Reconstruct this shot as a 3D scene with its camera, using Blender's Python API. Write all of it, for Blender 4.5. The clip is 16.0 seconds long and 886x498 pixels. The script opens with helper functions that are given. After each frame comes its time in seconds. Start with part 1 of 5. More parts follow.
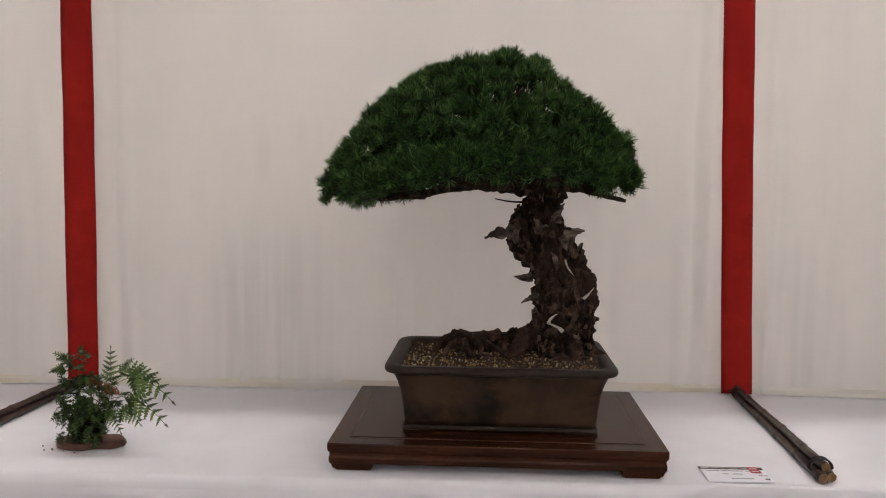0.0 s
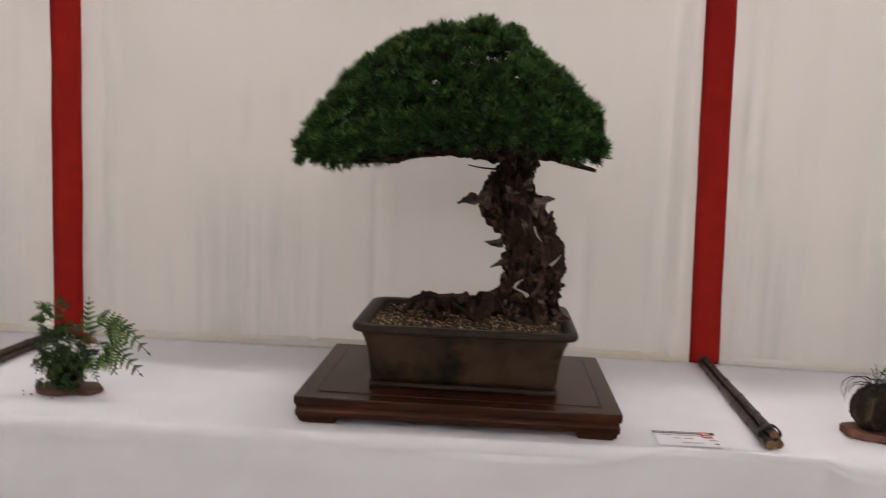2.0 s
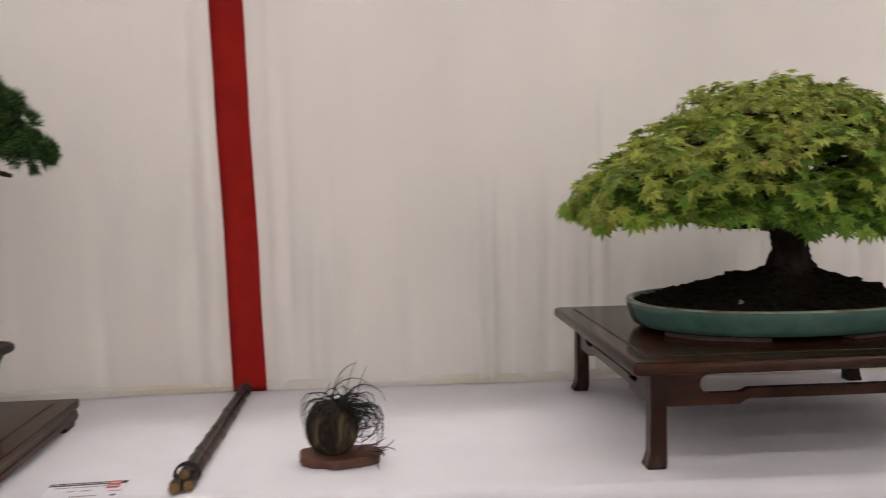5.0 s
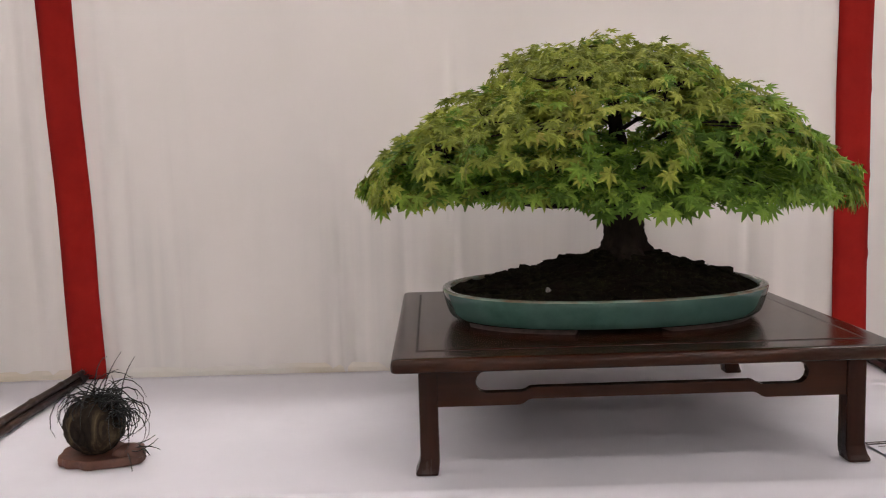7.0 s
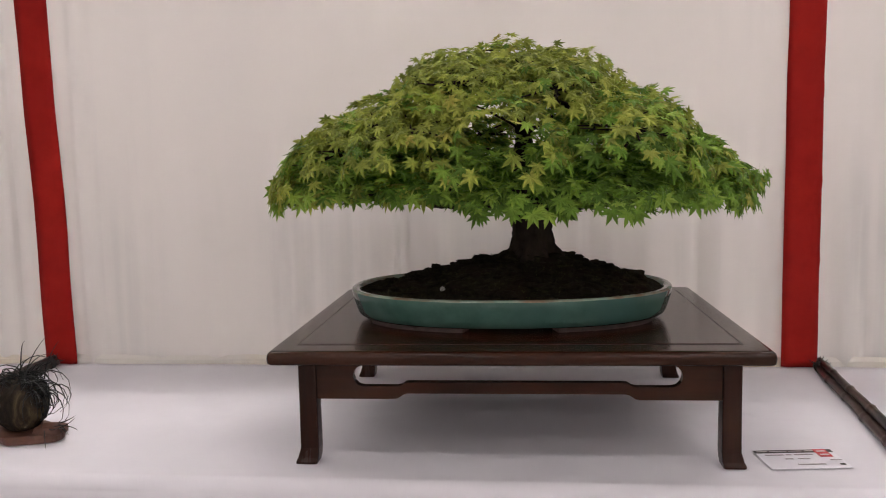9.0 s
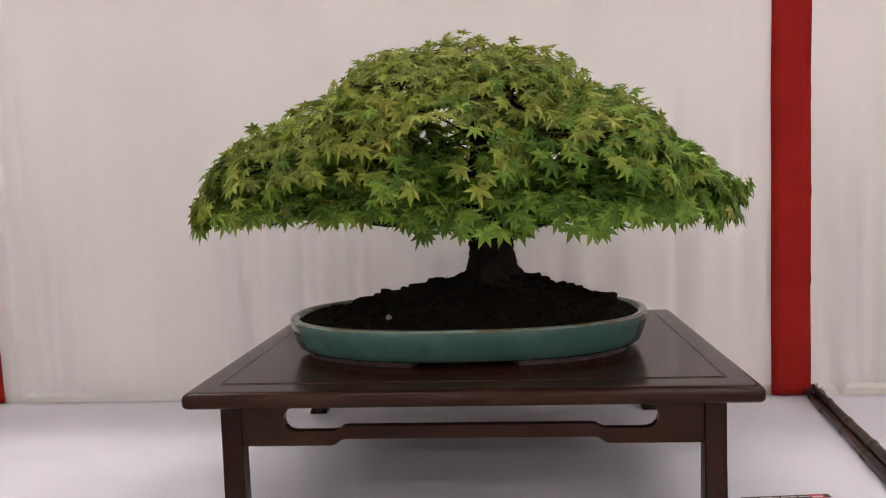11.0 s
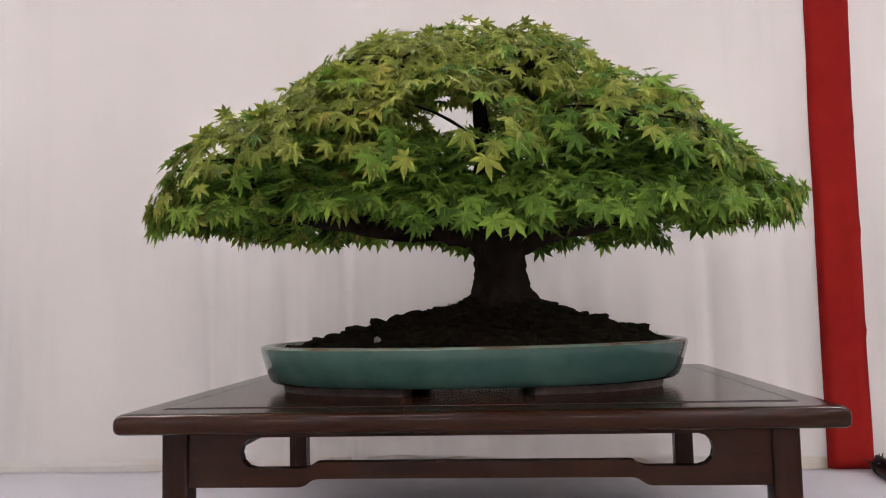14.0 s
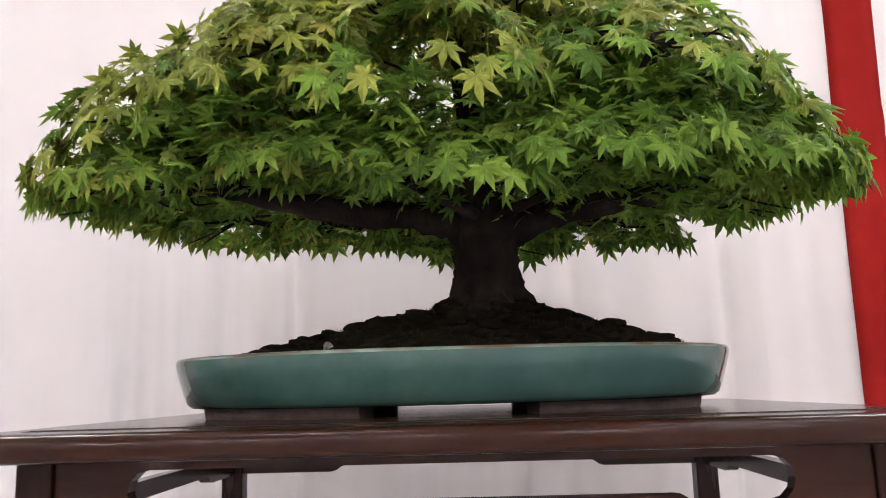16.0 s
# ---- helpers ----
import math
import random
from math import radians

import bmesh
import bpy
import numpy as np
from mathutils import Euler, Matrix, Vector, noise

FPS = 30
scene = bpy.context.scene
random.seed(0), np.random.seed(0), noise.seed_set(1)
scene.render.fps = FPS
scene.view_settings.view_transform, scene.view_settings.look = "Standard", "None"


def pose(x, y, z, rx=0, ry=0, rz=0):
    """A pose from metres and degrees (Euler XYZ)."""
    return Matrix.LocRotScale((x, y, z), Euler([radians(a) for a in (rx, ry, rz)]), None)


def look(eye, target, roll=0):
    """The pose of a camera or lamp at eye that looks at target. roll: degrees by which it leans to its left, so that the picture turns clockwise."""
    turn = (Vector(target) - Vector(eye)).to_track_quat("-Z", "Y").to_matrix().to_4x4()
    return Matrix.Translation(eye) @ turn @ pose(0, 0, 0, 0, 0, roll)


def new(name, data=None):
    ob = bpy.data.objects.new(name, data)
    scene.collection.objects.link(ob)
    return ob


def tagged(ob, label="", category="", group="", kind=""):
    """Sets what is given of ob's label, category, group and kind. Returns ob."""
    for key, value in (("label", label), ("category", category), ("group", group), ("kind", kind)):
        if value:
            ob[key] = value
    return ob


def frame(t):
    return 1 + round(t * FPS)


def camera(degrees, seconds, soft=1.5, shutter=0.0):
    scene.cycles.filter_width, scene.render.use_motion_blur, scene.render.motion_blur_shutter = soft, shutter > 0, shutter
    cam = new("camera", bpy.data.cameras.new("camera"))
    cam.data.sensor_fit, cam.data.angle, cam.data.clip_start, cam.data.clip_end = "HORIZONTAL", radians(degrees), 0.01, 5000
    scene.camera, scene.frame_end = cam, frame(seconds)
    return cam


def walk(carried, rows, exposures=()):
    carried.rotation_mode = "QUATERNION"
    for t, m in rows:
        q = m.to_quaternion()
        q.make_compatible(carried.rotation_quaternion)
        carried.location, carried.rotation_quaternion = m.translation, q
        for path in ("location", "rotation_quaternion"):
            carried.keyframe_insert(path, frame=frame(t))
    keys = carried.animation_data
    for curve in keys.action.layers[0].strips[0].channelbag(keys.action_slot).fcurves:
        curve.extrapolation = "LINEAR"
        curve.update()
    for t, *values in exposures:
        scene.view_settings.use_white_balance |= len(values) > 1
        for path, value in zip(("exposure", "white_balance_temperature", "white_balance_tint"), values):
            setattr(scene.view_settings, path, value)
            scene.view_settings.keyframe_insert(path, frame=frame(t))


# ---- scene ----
cam = camera(56.5, 16.0, soft=1.0, shutter=0.5)
PATH = [
    (0, (0.056, 0.054, 1.437), (-0.134, 2.039, 1.275), 0.6),
    (0.5, (0.056, 0.057, 1.433), (-0.128, 2.041, 1.263), 0.5),
    (1, (0.057, 0.053, 1.439), (-0.146, 2.037, 1.288), 0.6),
    (1.5, (0.062, 0.038, 1.436), (-0.156, 2.021, 1.283), 0.4),
    (2, (0.157, 0.011, 1.439), (-0.046, 1.985, 1.194), 2.3),
    (2.5, (0.267, 0.031, 1.419), (0.167, 2.011, 1.158), 0.9),
    (2.8, (0.361, 0.097, 1.406), (0.270, 2.079, 1.155), 0.8),
    (3, (0.430, 0.135, 1.404), (0.363, 2.124, 1.208), 0.3),
    (3.5, (0.599, 0.191, 1.397), (0.631, 2.176, 1.160), -0.8),
    (4, (0.864, 0.214, 1.385), (0.906, 2.198, 1.137), 1.5),
    (4.2, (0.952, 0.213, 1.388), (0.980, 2.199, 1.155), 1.8),
    (4.5, (1.061, 0.248, 1.379), (1.108, 2.231, 1.124), -0.2),
    (5, (1.207, 0.368, 1.355), (1.325, 2.358, 1.196), -1.1),
    (5.2, (1.276, 0.388, 1.365), (1.400, 2.374, 1.168), -1.7),
    (7.5, (1.888, 0.532, 1.342), (1.806, 2.519, 1.126), -1.3),
    (8, (1.977, 0.535, 1.342), (1.827, 2.518, 1.133), -1.2),
    (8.5, (2.092, 0.518, 1.351), (1.964, 2.501, 1.126), -1.0),
    (9, (2.186, 0.484, 1.338), (1.978, 2.462, 1.127), -1.2),
    (11.5, (2.254, 0.709, 1.310), (2.072, 2.696, 1.186), -2.0),
    (12, (2.257, 0.702, 1.280), (2.092, 2.695, 1.237), -1.4),
    (12.5, (2.232, 0.707, 1.238), (2.072, 2.698, 1.323), -2.3),
    (13, (2.218, 0.737, 1.203), (2.088, 2.728, 1.349), -1.1),
    (13.5, (2.221, 0.827, 1.164), (2.060, 2.815, 1.301), -2.1),
    (14, (2.229, 0.925, 1.115), (2.042, 2.911, 1.260), -1.3),
    (14.5, (2.219, 1.001, 1.088), (2.103, 2.978, 1.364), -0.7),
    (15, (2.225, 1.073, 1.039), (2.037, 3.055, 1.229), -1.8),
    (15.5, (2.209, 1.158, 1.038), (2.064, 3.136, 1.296), -2.0),
    (16, (2.191, 1.233, 1.016), (2.091, 3.202, 1.349), -1.6),
]
EXPOSURES = [(0.0, 0.04, 6500, 6), (5.0, 0.06, 6500, 7), (7.5, 0.1, 6450, 10), (9.0, 0.12, 6450, 10), (11.5, 0.2, 6300, 11), (12.5, 0.25, 6250, 11), (14.0, 0.3, 6150, 11), (15.0, 0.58, 6100, 12), (16.0, 0.88, 6050, 12)]
walk(cam, [(t, look(eye, target, roll)) for t, eye, target, roll in PATH], EXPOSURES)

# ---- light ----
world = bpy.data.worlds.new("hall_air")
world.use_nodes = True
world.node_tree.nodes["Background"].inputs[0].default_value = (0.9, 0.92, 1.0, 1)
world.node_tree.nodes["Background"].inputs[1].default_value = 0.05
scene.world = world

TUBE_GLOW = 67.0
TUBE_COLOUR = (1.0, 0.915, 0.90)
CEILING = 4.2
# rows of fluorescent tubes: y of the row at x = 2, the x of its fixtures, and tubes a fixture; the last three rows hang behind the sheet wall
# rows 6.0 and 7.5 are unseen, added to brighten the sheet from behind
TUBE_ROWS = [(-6.6, (-4.9, -1.85, 1.15, 4.35, 7.4), 2), (-2.3, (-3.3, 4.6, 7.6), 1), (0.2, (1.2, 4.2, 7.2), 1), (3.15, (-2.9, -0.4, 2.1, 4.6), 2), (6.0, (-4.4, -1.9, 0.6, 3.1, 5.6), 2), (7.5, (-2.9, 0.1, 3.1, 6.1), 2)]
ROW_TURN = 3.0


# ---- materials ----
def nodes_of(name):
    m = bpy.data.materials.new(name)
    m.use_nodes = True
    t = m.node_tree
    return m, t, t.nodes["Principled BSDF"]


def ramp(tree, source, stops):
    r = tree.nodes.new("ShaderNodeValToRGB")
    while len(r.color_ramp.elements) < len(stops):
        r.color_ramp.elements.new(0.5)
    for e, (p, c) in zip(r.color_ramp.elements, stops):
        e.position, e.color = p, (*c, 1)
    tree.links.new(source, r.inputs[0])
    return r.outputs[0]


def coords(tree, stretch=(1, 1, 1)):
    tc, mp = tree.nodes.new("ShaderNodeTexCoord"), tree.nodes.new("ShaderNodeMapping")
    mp.inputs["Scale"].default_value = stretch
    tree.links.new(tc.outputs["Object"], mp.inputs[0])
    return mp.outputs[0]


def noise_of(tree, vec, scale, detail=4.0, rough=0.55, warp=0.0):
    n = tree.nodes.new("ShaderNodeTexNoise")
    n.inputs["Scale"].default_value, n.inputs["Detail"].default_value = scale, detail
    n.inputs["Roughness"].default_value, n.inputs["Distortion"].default_value = rough, warp
    tree.links.new(vec, n.inputs["Vector"])
    return n.outputs["Fac"]


def mixed(tree, fac, a, b, kind="MIX"):
    m = tree.nodes.new("ShaderNodeMix")
    m.data_type, m.blend_type = "RGBA", kind
    for sock, v in ((m.inputs[0], fac), (m.inputs[6], a), (m.inputs[7], b)):
        if isinstance(v, (int, float)):
            sock.default_value = v
        elif isinstance(v, tuple):
            sock.default_value = (*v, 1)
        else:
            tree.links.new(v, sock)
    return m.outputs[2]


def surface(name, stops, scale, rough=0.6, bump=0.3, bump_scale=None, depth=0.002, stretch=(1, 1, 1), stain=None, stain_scale=3.0, spec=0.5, warp=0.0, vary=0.0, streak=None):
    """A two-scale procedural surface: fine grain from stops, large stains, and fine relief."""
    m, t, b = nodes_of(name)
    v = coords(t, stretch)
    col = ramp(t, noise_of(t, v, scale, 6, 0.6, warp), stops)
    if stain:
        mask = ramp(t, noise_of(t, v, stain_scale, 3, 0.5), [(0.42, (0, 0, 0)), (0.66, (1, 1, 1))])
        col = mixed(t, mask, col, stain)
    if streak:
        fine = ramp(t, noise_of(t, coords(t, (16, 1, 0.7)), 1.0, 4, 0.55), [(0.50, (0, 0, 0)), (0.72, (1, 1, 1))])
        patch = ramp(t, noise_of(t, coords(t, (2.0, 1, 2.4)), 1.0, 2, 0.5), [(0.52, (0, 0, 0)), (0.70, (0.8, 0.8, 0.8))])
        col = mixed(t, mixed(t, 1.0, fine, patch, "MULTIPLY"), col, streak)
    if vary:
        info = t.nodes.new("ShaderNodeObjectInfo")
        shade = ramp(t, info.outputs["Random"], [(0.0, (1 - vary,) * 3), (1.0, (1 + vary,) * 3)])
        col = mixed(t, 1.0, col, shade, "MULTIPLY")
    t.links.new(col, b.inputs["Base Color"])
    b.inputs["Roughness"].default_value = rough
    b.inputs["Specular IOR Level"].default_value = spec
    if bump:
        bp = t.nodes.new("ShaderNodeBump")
        bp.inputs["Strength"].default_value, bp.inputs["Distance"].default_value = bump, depth
        t.links.new(noise_of(t, v, bump_scale or scale * 2, 6, 0.65, warp), bp.inputs["Height"])
        t.links.new(bp.outputs[0], b.inputs["Normal"])
    return m


def leaf_surface(name, stops, joined, through_light=0.36, rough=0.45, spec=0.2, patch=(60, 0.8, 1.15)):
    m, t, b = nodes_of(name)
    if joined:
        g = t.nodes.new("ShaderNodeNewGeometry")
        rnd = g.outputs["Random Per Island"]
    else:
        rnd = t.nodes.new("ShaderNodeObjectInfo").outputs["Random"]
    col = ramp(t, rnd, stops)
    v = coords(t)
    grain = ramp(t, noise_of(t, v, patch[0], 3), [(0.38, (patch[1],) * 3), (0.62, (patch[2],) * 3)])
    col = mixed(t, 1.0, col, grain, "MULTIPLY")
    t.links.new(col, b.inputs["Base Color"])
    b.inputs["Roughness"].default_value = rough
    b.inputs["Specular IOR Level"].default_value = spec
    tr, mx = t.nodes.new("ShaderNodeBsdfTranslucent"), t.nodes.new("ShaderNodeMixShader")
    t.links.new(col, tr.inputs[0])
    mx.inputs[0].default_value = through_light
    t.links.new(b.outputs[0], mx.inputs[1])
    t.links.new(tr.outputs[0], mx.inputs[2])
    t.links.new(mx.outputs[0], t.nodes["Material Output"].inputs[0])
    return m


def wood(name, dark, light, rough=0.35, along=(1, 9, 9), spec=0.28):
    """Lacquered wood with long grain along local x."""
    m, t, b = nodes_of(name)
    v = coords(t, along)
    grain = noise_of(t, v, 5, 6, 0.5, 0.25)
    col = ramp(t, grain, [(0.25, dark), (0.75, light)])
    wear = ramp(t, noise_of(t, coords(t), 5, 4), [(0.35, (0.82, 0.8, 0.78)), (0.7, (1.12, 1.1, 1.08))])
    t.links.new(mixed(t, 1.0, col, wear, "MULTIPLY"), b.inputs["Base Color"])
    b.inputs["Specular IOR Level"].default_value = spec
    rr = t.nodes.new("ShaderNodeMapRange")
    rr.inputs["To Min"].default_value, rr.inputs["To Max"].default_value = rough - 0.03, rough + 0.05
    t.links.new(noise_of(t, v, 4, 5), rr.inputs[0])
    t.links.new(rr.outputs[0], b.inputs["Roughness"])
    bp = t.nodes.new("ShaderNodeBump")
    bp.inputs["Strength"].default_value, bp.inputs["Distance"].default_value = 0.03, 0.0005
    t.links.new(grain, bp.inputs["Height"])
    t.links.new(bp.outputs[0], b.inputs["Normal"])
    return m


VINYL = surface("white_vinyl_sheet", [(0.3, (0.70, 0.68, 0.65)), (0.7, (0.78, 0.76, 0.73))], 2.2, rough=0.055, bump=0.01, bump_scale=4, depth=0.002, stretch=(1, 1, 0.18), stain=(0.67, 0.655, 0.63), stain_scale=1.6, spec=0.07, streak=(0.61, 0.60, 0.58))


def streak_sheet(m, grey, patches):
    """Grey streaks put into the sheet's colour: (x, half width, height at which they end), broken up into upright runs.
    """
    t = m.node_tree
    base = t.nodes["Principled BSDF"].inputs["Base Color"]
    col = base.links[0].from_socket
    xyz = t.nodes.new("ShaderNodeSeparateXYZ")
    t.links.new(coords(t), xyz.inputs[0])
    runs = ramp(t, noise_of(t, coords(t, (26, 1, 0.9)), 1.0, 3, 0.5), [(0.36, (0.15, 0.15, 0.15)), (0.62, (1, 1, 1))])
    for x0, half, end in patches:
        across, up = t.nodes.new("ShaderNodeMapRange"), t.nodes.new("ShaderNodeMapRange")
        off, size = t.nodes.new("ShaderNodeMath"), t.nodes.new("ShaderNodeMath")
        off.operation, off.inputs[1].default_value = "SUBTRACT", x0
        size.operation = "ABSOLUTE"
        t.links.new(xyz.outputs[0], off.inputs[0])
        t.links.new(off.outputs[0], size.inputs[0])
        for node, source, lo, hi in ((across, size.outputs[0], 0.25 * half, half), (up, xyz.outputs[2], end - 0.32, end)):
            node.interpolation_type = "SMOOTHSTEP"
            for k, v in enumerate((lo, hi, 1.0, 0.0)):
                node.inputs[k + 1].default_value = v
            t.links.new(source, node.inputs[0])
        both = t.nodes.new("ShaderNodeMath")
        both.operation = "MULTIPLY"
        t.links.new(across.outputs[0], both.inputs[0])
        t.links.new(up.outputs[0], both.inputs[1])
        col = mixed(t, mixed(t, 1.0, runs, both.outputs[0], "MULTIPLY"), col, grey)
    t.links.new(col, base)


# the patch at x 2.10 paints the crown's shade on the sheet behind the maple
streak_sheet(VINYL, (0.585, 0.582, 0.565), ((-0.78, 0.30, 1.38), (1.58, 0.26, 1.42), (2.10, 0.34, 1.40), (0.98, 0.16, 1.35), (-1.75, 0.25, 1.40), (3.15, 0.20, 1.45)))


def let_through(m, share, colour):
    """Lets part of the light through a thin sheet."""
    t = m.node_tree
    tr, mx = t.nodes.new("ShaderNodeBsdfTranslucent"), t.nodes.new("ShaderNodeMixShader")
    tr.inputs[0].default_value = (*colour, 1)
    mx.inputs[0].default_value = share
    t.links.new(t.nodes["Principled BSDF"].outputs[0], mx.inputs[1])
    t.links.new(tr.outputs[0], mx.inputs[2])
    t.links.new(mx.outputs[0], t.nodes["Material Output"].inputs[0])


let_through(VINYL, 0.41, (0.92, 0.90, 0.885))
HEM = surface("yellowed_hem", [(0.3, (0.70, 0.68, 0.63)), (0.7, (0.75, 0.735, 0.70))], 5, rough=0.5, stretch=(1, 1, 3), stain=(0.70, 0.635, 0.52), stain_scale=2.2)
CLOTH = surface("white_tablecloth_fabric", [(0.3, (0.75, 0.745, 0.79)), (0.7, (0.80, 0.795, 0.84))], 6, rough=0.95, bump=0.25, bump_scale=420, depth=0.0006, spec=0.1, stain=(0.735, 0.73, 0.775), stain_scale=2.2)
RED = surface("red_felt", [(0.3, (0.24, 0.009, 0.006)), (0.7, (0.31, 0.013, 0.009))], 14, rough=0.9, bump=0.4, bump_scale=300, depth=0.0008, spec=0.15, stain=(0.25, 0.010, 0.009), stain_scale=3)
DARK_WOOD = wood("dark_rosewood", (0.020, 0.0066, 0.0032), (0.042, 0.0135, 0.0062), rough=0.17, spec=0.22)
DARK_WOOD_UP = wood("dark_rosewood_upright", (0.015, 0.0048, 0.0026), (0.032, 0.0100, 0.0050), rough=0.26, along=(9, 9, 1), spec=0.2)
BROWN_WOOD = wood("brown_lacquered_wood", (0.019, 0.0060, 0.0026), (0.054, 0.0170, 0.0070), rough=0.24, spec=0.12)
INLAY = surface("dark_inlay", [(0.3, (0.006, 0.003, 0.002)), (0.7, (0.012, 0.006, 0.004))], 40, rough=0.5, bump=0)
SLAB_WOOD = surface("raw_red_wood_slice", [(0.3, (0.055, 0.020, 0.012)), (0.7, (0.20, 0.078, 0.043))], 26, rough=0.55, bump=0.4, bump_scale=60, depth=0.002, stain=(0.06, 0.022, 0.012), stain_scale=14)
GLAZE = surface("celadon_glaze", [(0.3, (0.040, 0.100, 0.080)), (0.7, (0.074, 0.148, 0.122))], 16, rough=0.10, bump=0.06, bump_scale=45, depth=0.001, stain=(0.046, 0.105, 0.090), stain_scale=6, spec=0.6)
GLAZE_RIM = surface("thin_glaze_rim", [(0.3, (0.12, 0.20, 0.16)), (0.7, (0.22, 0.27, 0.21))], 40, rough=0.08, bump=0.05, stain=(0.16, 0.12, 0.08), stain_scale=22)
BARE_CLAY = surface("bare_brown_clay", [(0.3, (0.060, 0.045, 0.040)), (0.7, (0.115, 0.086, 0.075))], 60, rough=0.85, bump=0.3, bump_scale=200, depth=0.001)
STONEWARE = surface("unglazed_brown_stoneware", [(0.38, (0.006, 0.0040, 0.003)), (0.50, (0.018, 0.0108, 0.0060)), (0.64, (0.064, 0.036, 0.013))], 12, rough=0.5, spec=0.15, warp=0.5, bump=0.3, bump_scale=70, depth=0.0015, stain=(0.05, 0.03, 0.018), stain_scale=8)
STONEWARE_RIM = surface("worn_stoneware_rim", [(0.3, (0.012, 0.008, 0.006)), (0.7, (0.028, 0.019, 0.014))], 24, rough=0.5, spec=0.18, bump=0.2, bump_scale=90, depth=0.001)
PINE_BARK = surface("flaky_pine_bark", [(0.38, (0.004, 0.0023, 0.0017)), (0.5, (0.023, 0.0125, 0.0082)), (0.66, (0.115, 0.070, 0.048))], 38, rough=0.9, spec=0.1, bump=1.0, bump_scale=55, depth=0.008, stretch=(1, 1, 0.5), stain=(0.034, 0.020, 0.014), stain_scale=12, warp=0.6)
PLATE_BARK = leaf_surface("lifted_bark_plate", [(0.0, (0.010, 0.0055, 0.004)), (0.5, (0.034, 0.020, 0.014)), (0.85, (0.080, 0.054, 0.041)), (1.0, (0.17, 0.125, 0.10))], False, 0.0, 0.9, 0.1)
DEADWOOD = surface("bleached_deadwood", [(0.36, (0.016, 0.010, 0.007)), (0.50, (0.090, 0.062, 0.044)), (0.66, (0.27, 0.205, 0.155))], 60, rough=0.85, bump=0.9, bump_scale=110, depth=0.004, stretch=(0.4, 1, 1), stain=(0.030, 0.019, 0.013), stain_scale=30)
WHITE_DEADWOOD = surface("white_deadwood", [(0.25, (0.28, 0.24, 0.21)), (0.75, (0.48, 0.44, 0.39))], 40, rough=0.8, bump=0.4, bump_scale=80, depth=0.002)
MAPLE_BARK = surface("dark_maple_bark", [(0.3, (0.012, 0.009, 0.007)), (0.7, (0.044, 0.033, 0.026))], 34, rough=0.9, spec=0.06, bump=0.8, bump_scale=50, depth=0.004, stretch=(1, 1, 0.35), stain=(0.02, 0.015, 0.012), stain_scale=16)
MOSS = surface("dark_moss_soil", [(0.3, (0.008, 0.0075, 0.005)), (0.6, (0.022, 0.019, 0.011)), (0.8, (0.042, 0.042, 0.018))], 60, rough=1.0, bump=1.0, bump_scale=170, depth=0.006, spec=0.03, stain=(0.018, 0.013, 0.009), stain_scale=20)
MOSS_FUZZ = leaf_surface("moss_sprigs", [(0.0, (0.010, 0.009, 0.006)), (0.6, (0.026, 0.024, 0.012)), (1.0, (0.055, 0.056, 0.024))], True, 0.1, 0.9, 0.05)
SOIL = surface("bonsai_soil", [(0.3, (0.016, 0.009, 0.005)), (0.7, (0.050, 0.028, 0.013))], 120, rough=1.0, bump=1.0, bump_scale=260, depth=0.004, spec=0.1)
BAMBOO = surface("black_bamboo_skin", [(0.3, (0.008, 0.005, 0.005)), (0.7, (0.028, 0.017, 0.015))], 12, rough=0.4, spec=0.3, bump=0.15, bump_scale=60, depth=0.001, stretch=(4, 0.5, 4), stain=(0.050, 0.028, 0.018), stain_scale=7)
BAMBOO_CUT = surface("cut_bamboo_end", [(0.3, (0.10, 0.055, 0.020)), (0.7, (0.22, 0.13, 0.055))], 120, rough=0.8, bump=0.4)
BLACK_TIE = surface("black_cord", [(0.3, (0.008, 0.006, 0.006)), (0.7, (0.02, 0.016, 0.015))], 200, rough=0.8, bump=0.5)
PAPER = surface("white_card", [(0.3, (0.80, 0.80, 0.86)), (0.7, (0.84, 0.84, 0.90))], 30, rough=0.45, bump=0)
INK = surface("black_print", [(0.3, (0.012, 0.010, 0.010)), (0.7, (0.022, 0.018, 0.018))], 60, rough=0.5, bump=0)
GREY_INK = surface("grey_print", [(0.3, (0.30, 0.28, 0.29)), (0.7, (0.36, 0.34, 0.35))], 60, rough=0.5, bump=0)
RED_INK = surface("red_print", [(0.3, (0.48, 0.035, 0.05)), (0.7, (0.55, 0.05, 0.06))], 60, rough=0.5, bump=0)
PALE_INK = surface("pale_print", [(0.3, (0.62, 0.58, 0.58)), (0.7, (0.70, 0.66, 0.66))], 60, rough=0.5, bump=0)
BALL = surface("mossy_root_ball", [(0.34, (0.008, 0.006, 0.005)), (0.54, (0.030, 0.021, 0.014)), (0.76, (0.14, 0.105, 0.052))], 22, rough=0.85, bump=0.9, bump_scale=50, depth=0.005, stretch=(1.6, 1.6, 0.5), warp=0.8, spec=0.15)
GRASS_BLACK = surface("near_black_grass", [(0.3, (0.005, 0.006, 0.006)), (0.7, (0.014, 0.017, 0.015))], 60, rough=0.45, spec=0.25, bump=0, vary=0.4)
PEBBLE = surface("small_pebble", [(0.35, (0.03, 0.025, 0.02)), (0.65, (0.5, 0.48, 0.45))], 60, rough=0.8, bump=0.2)
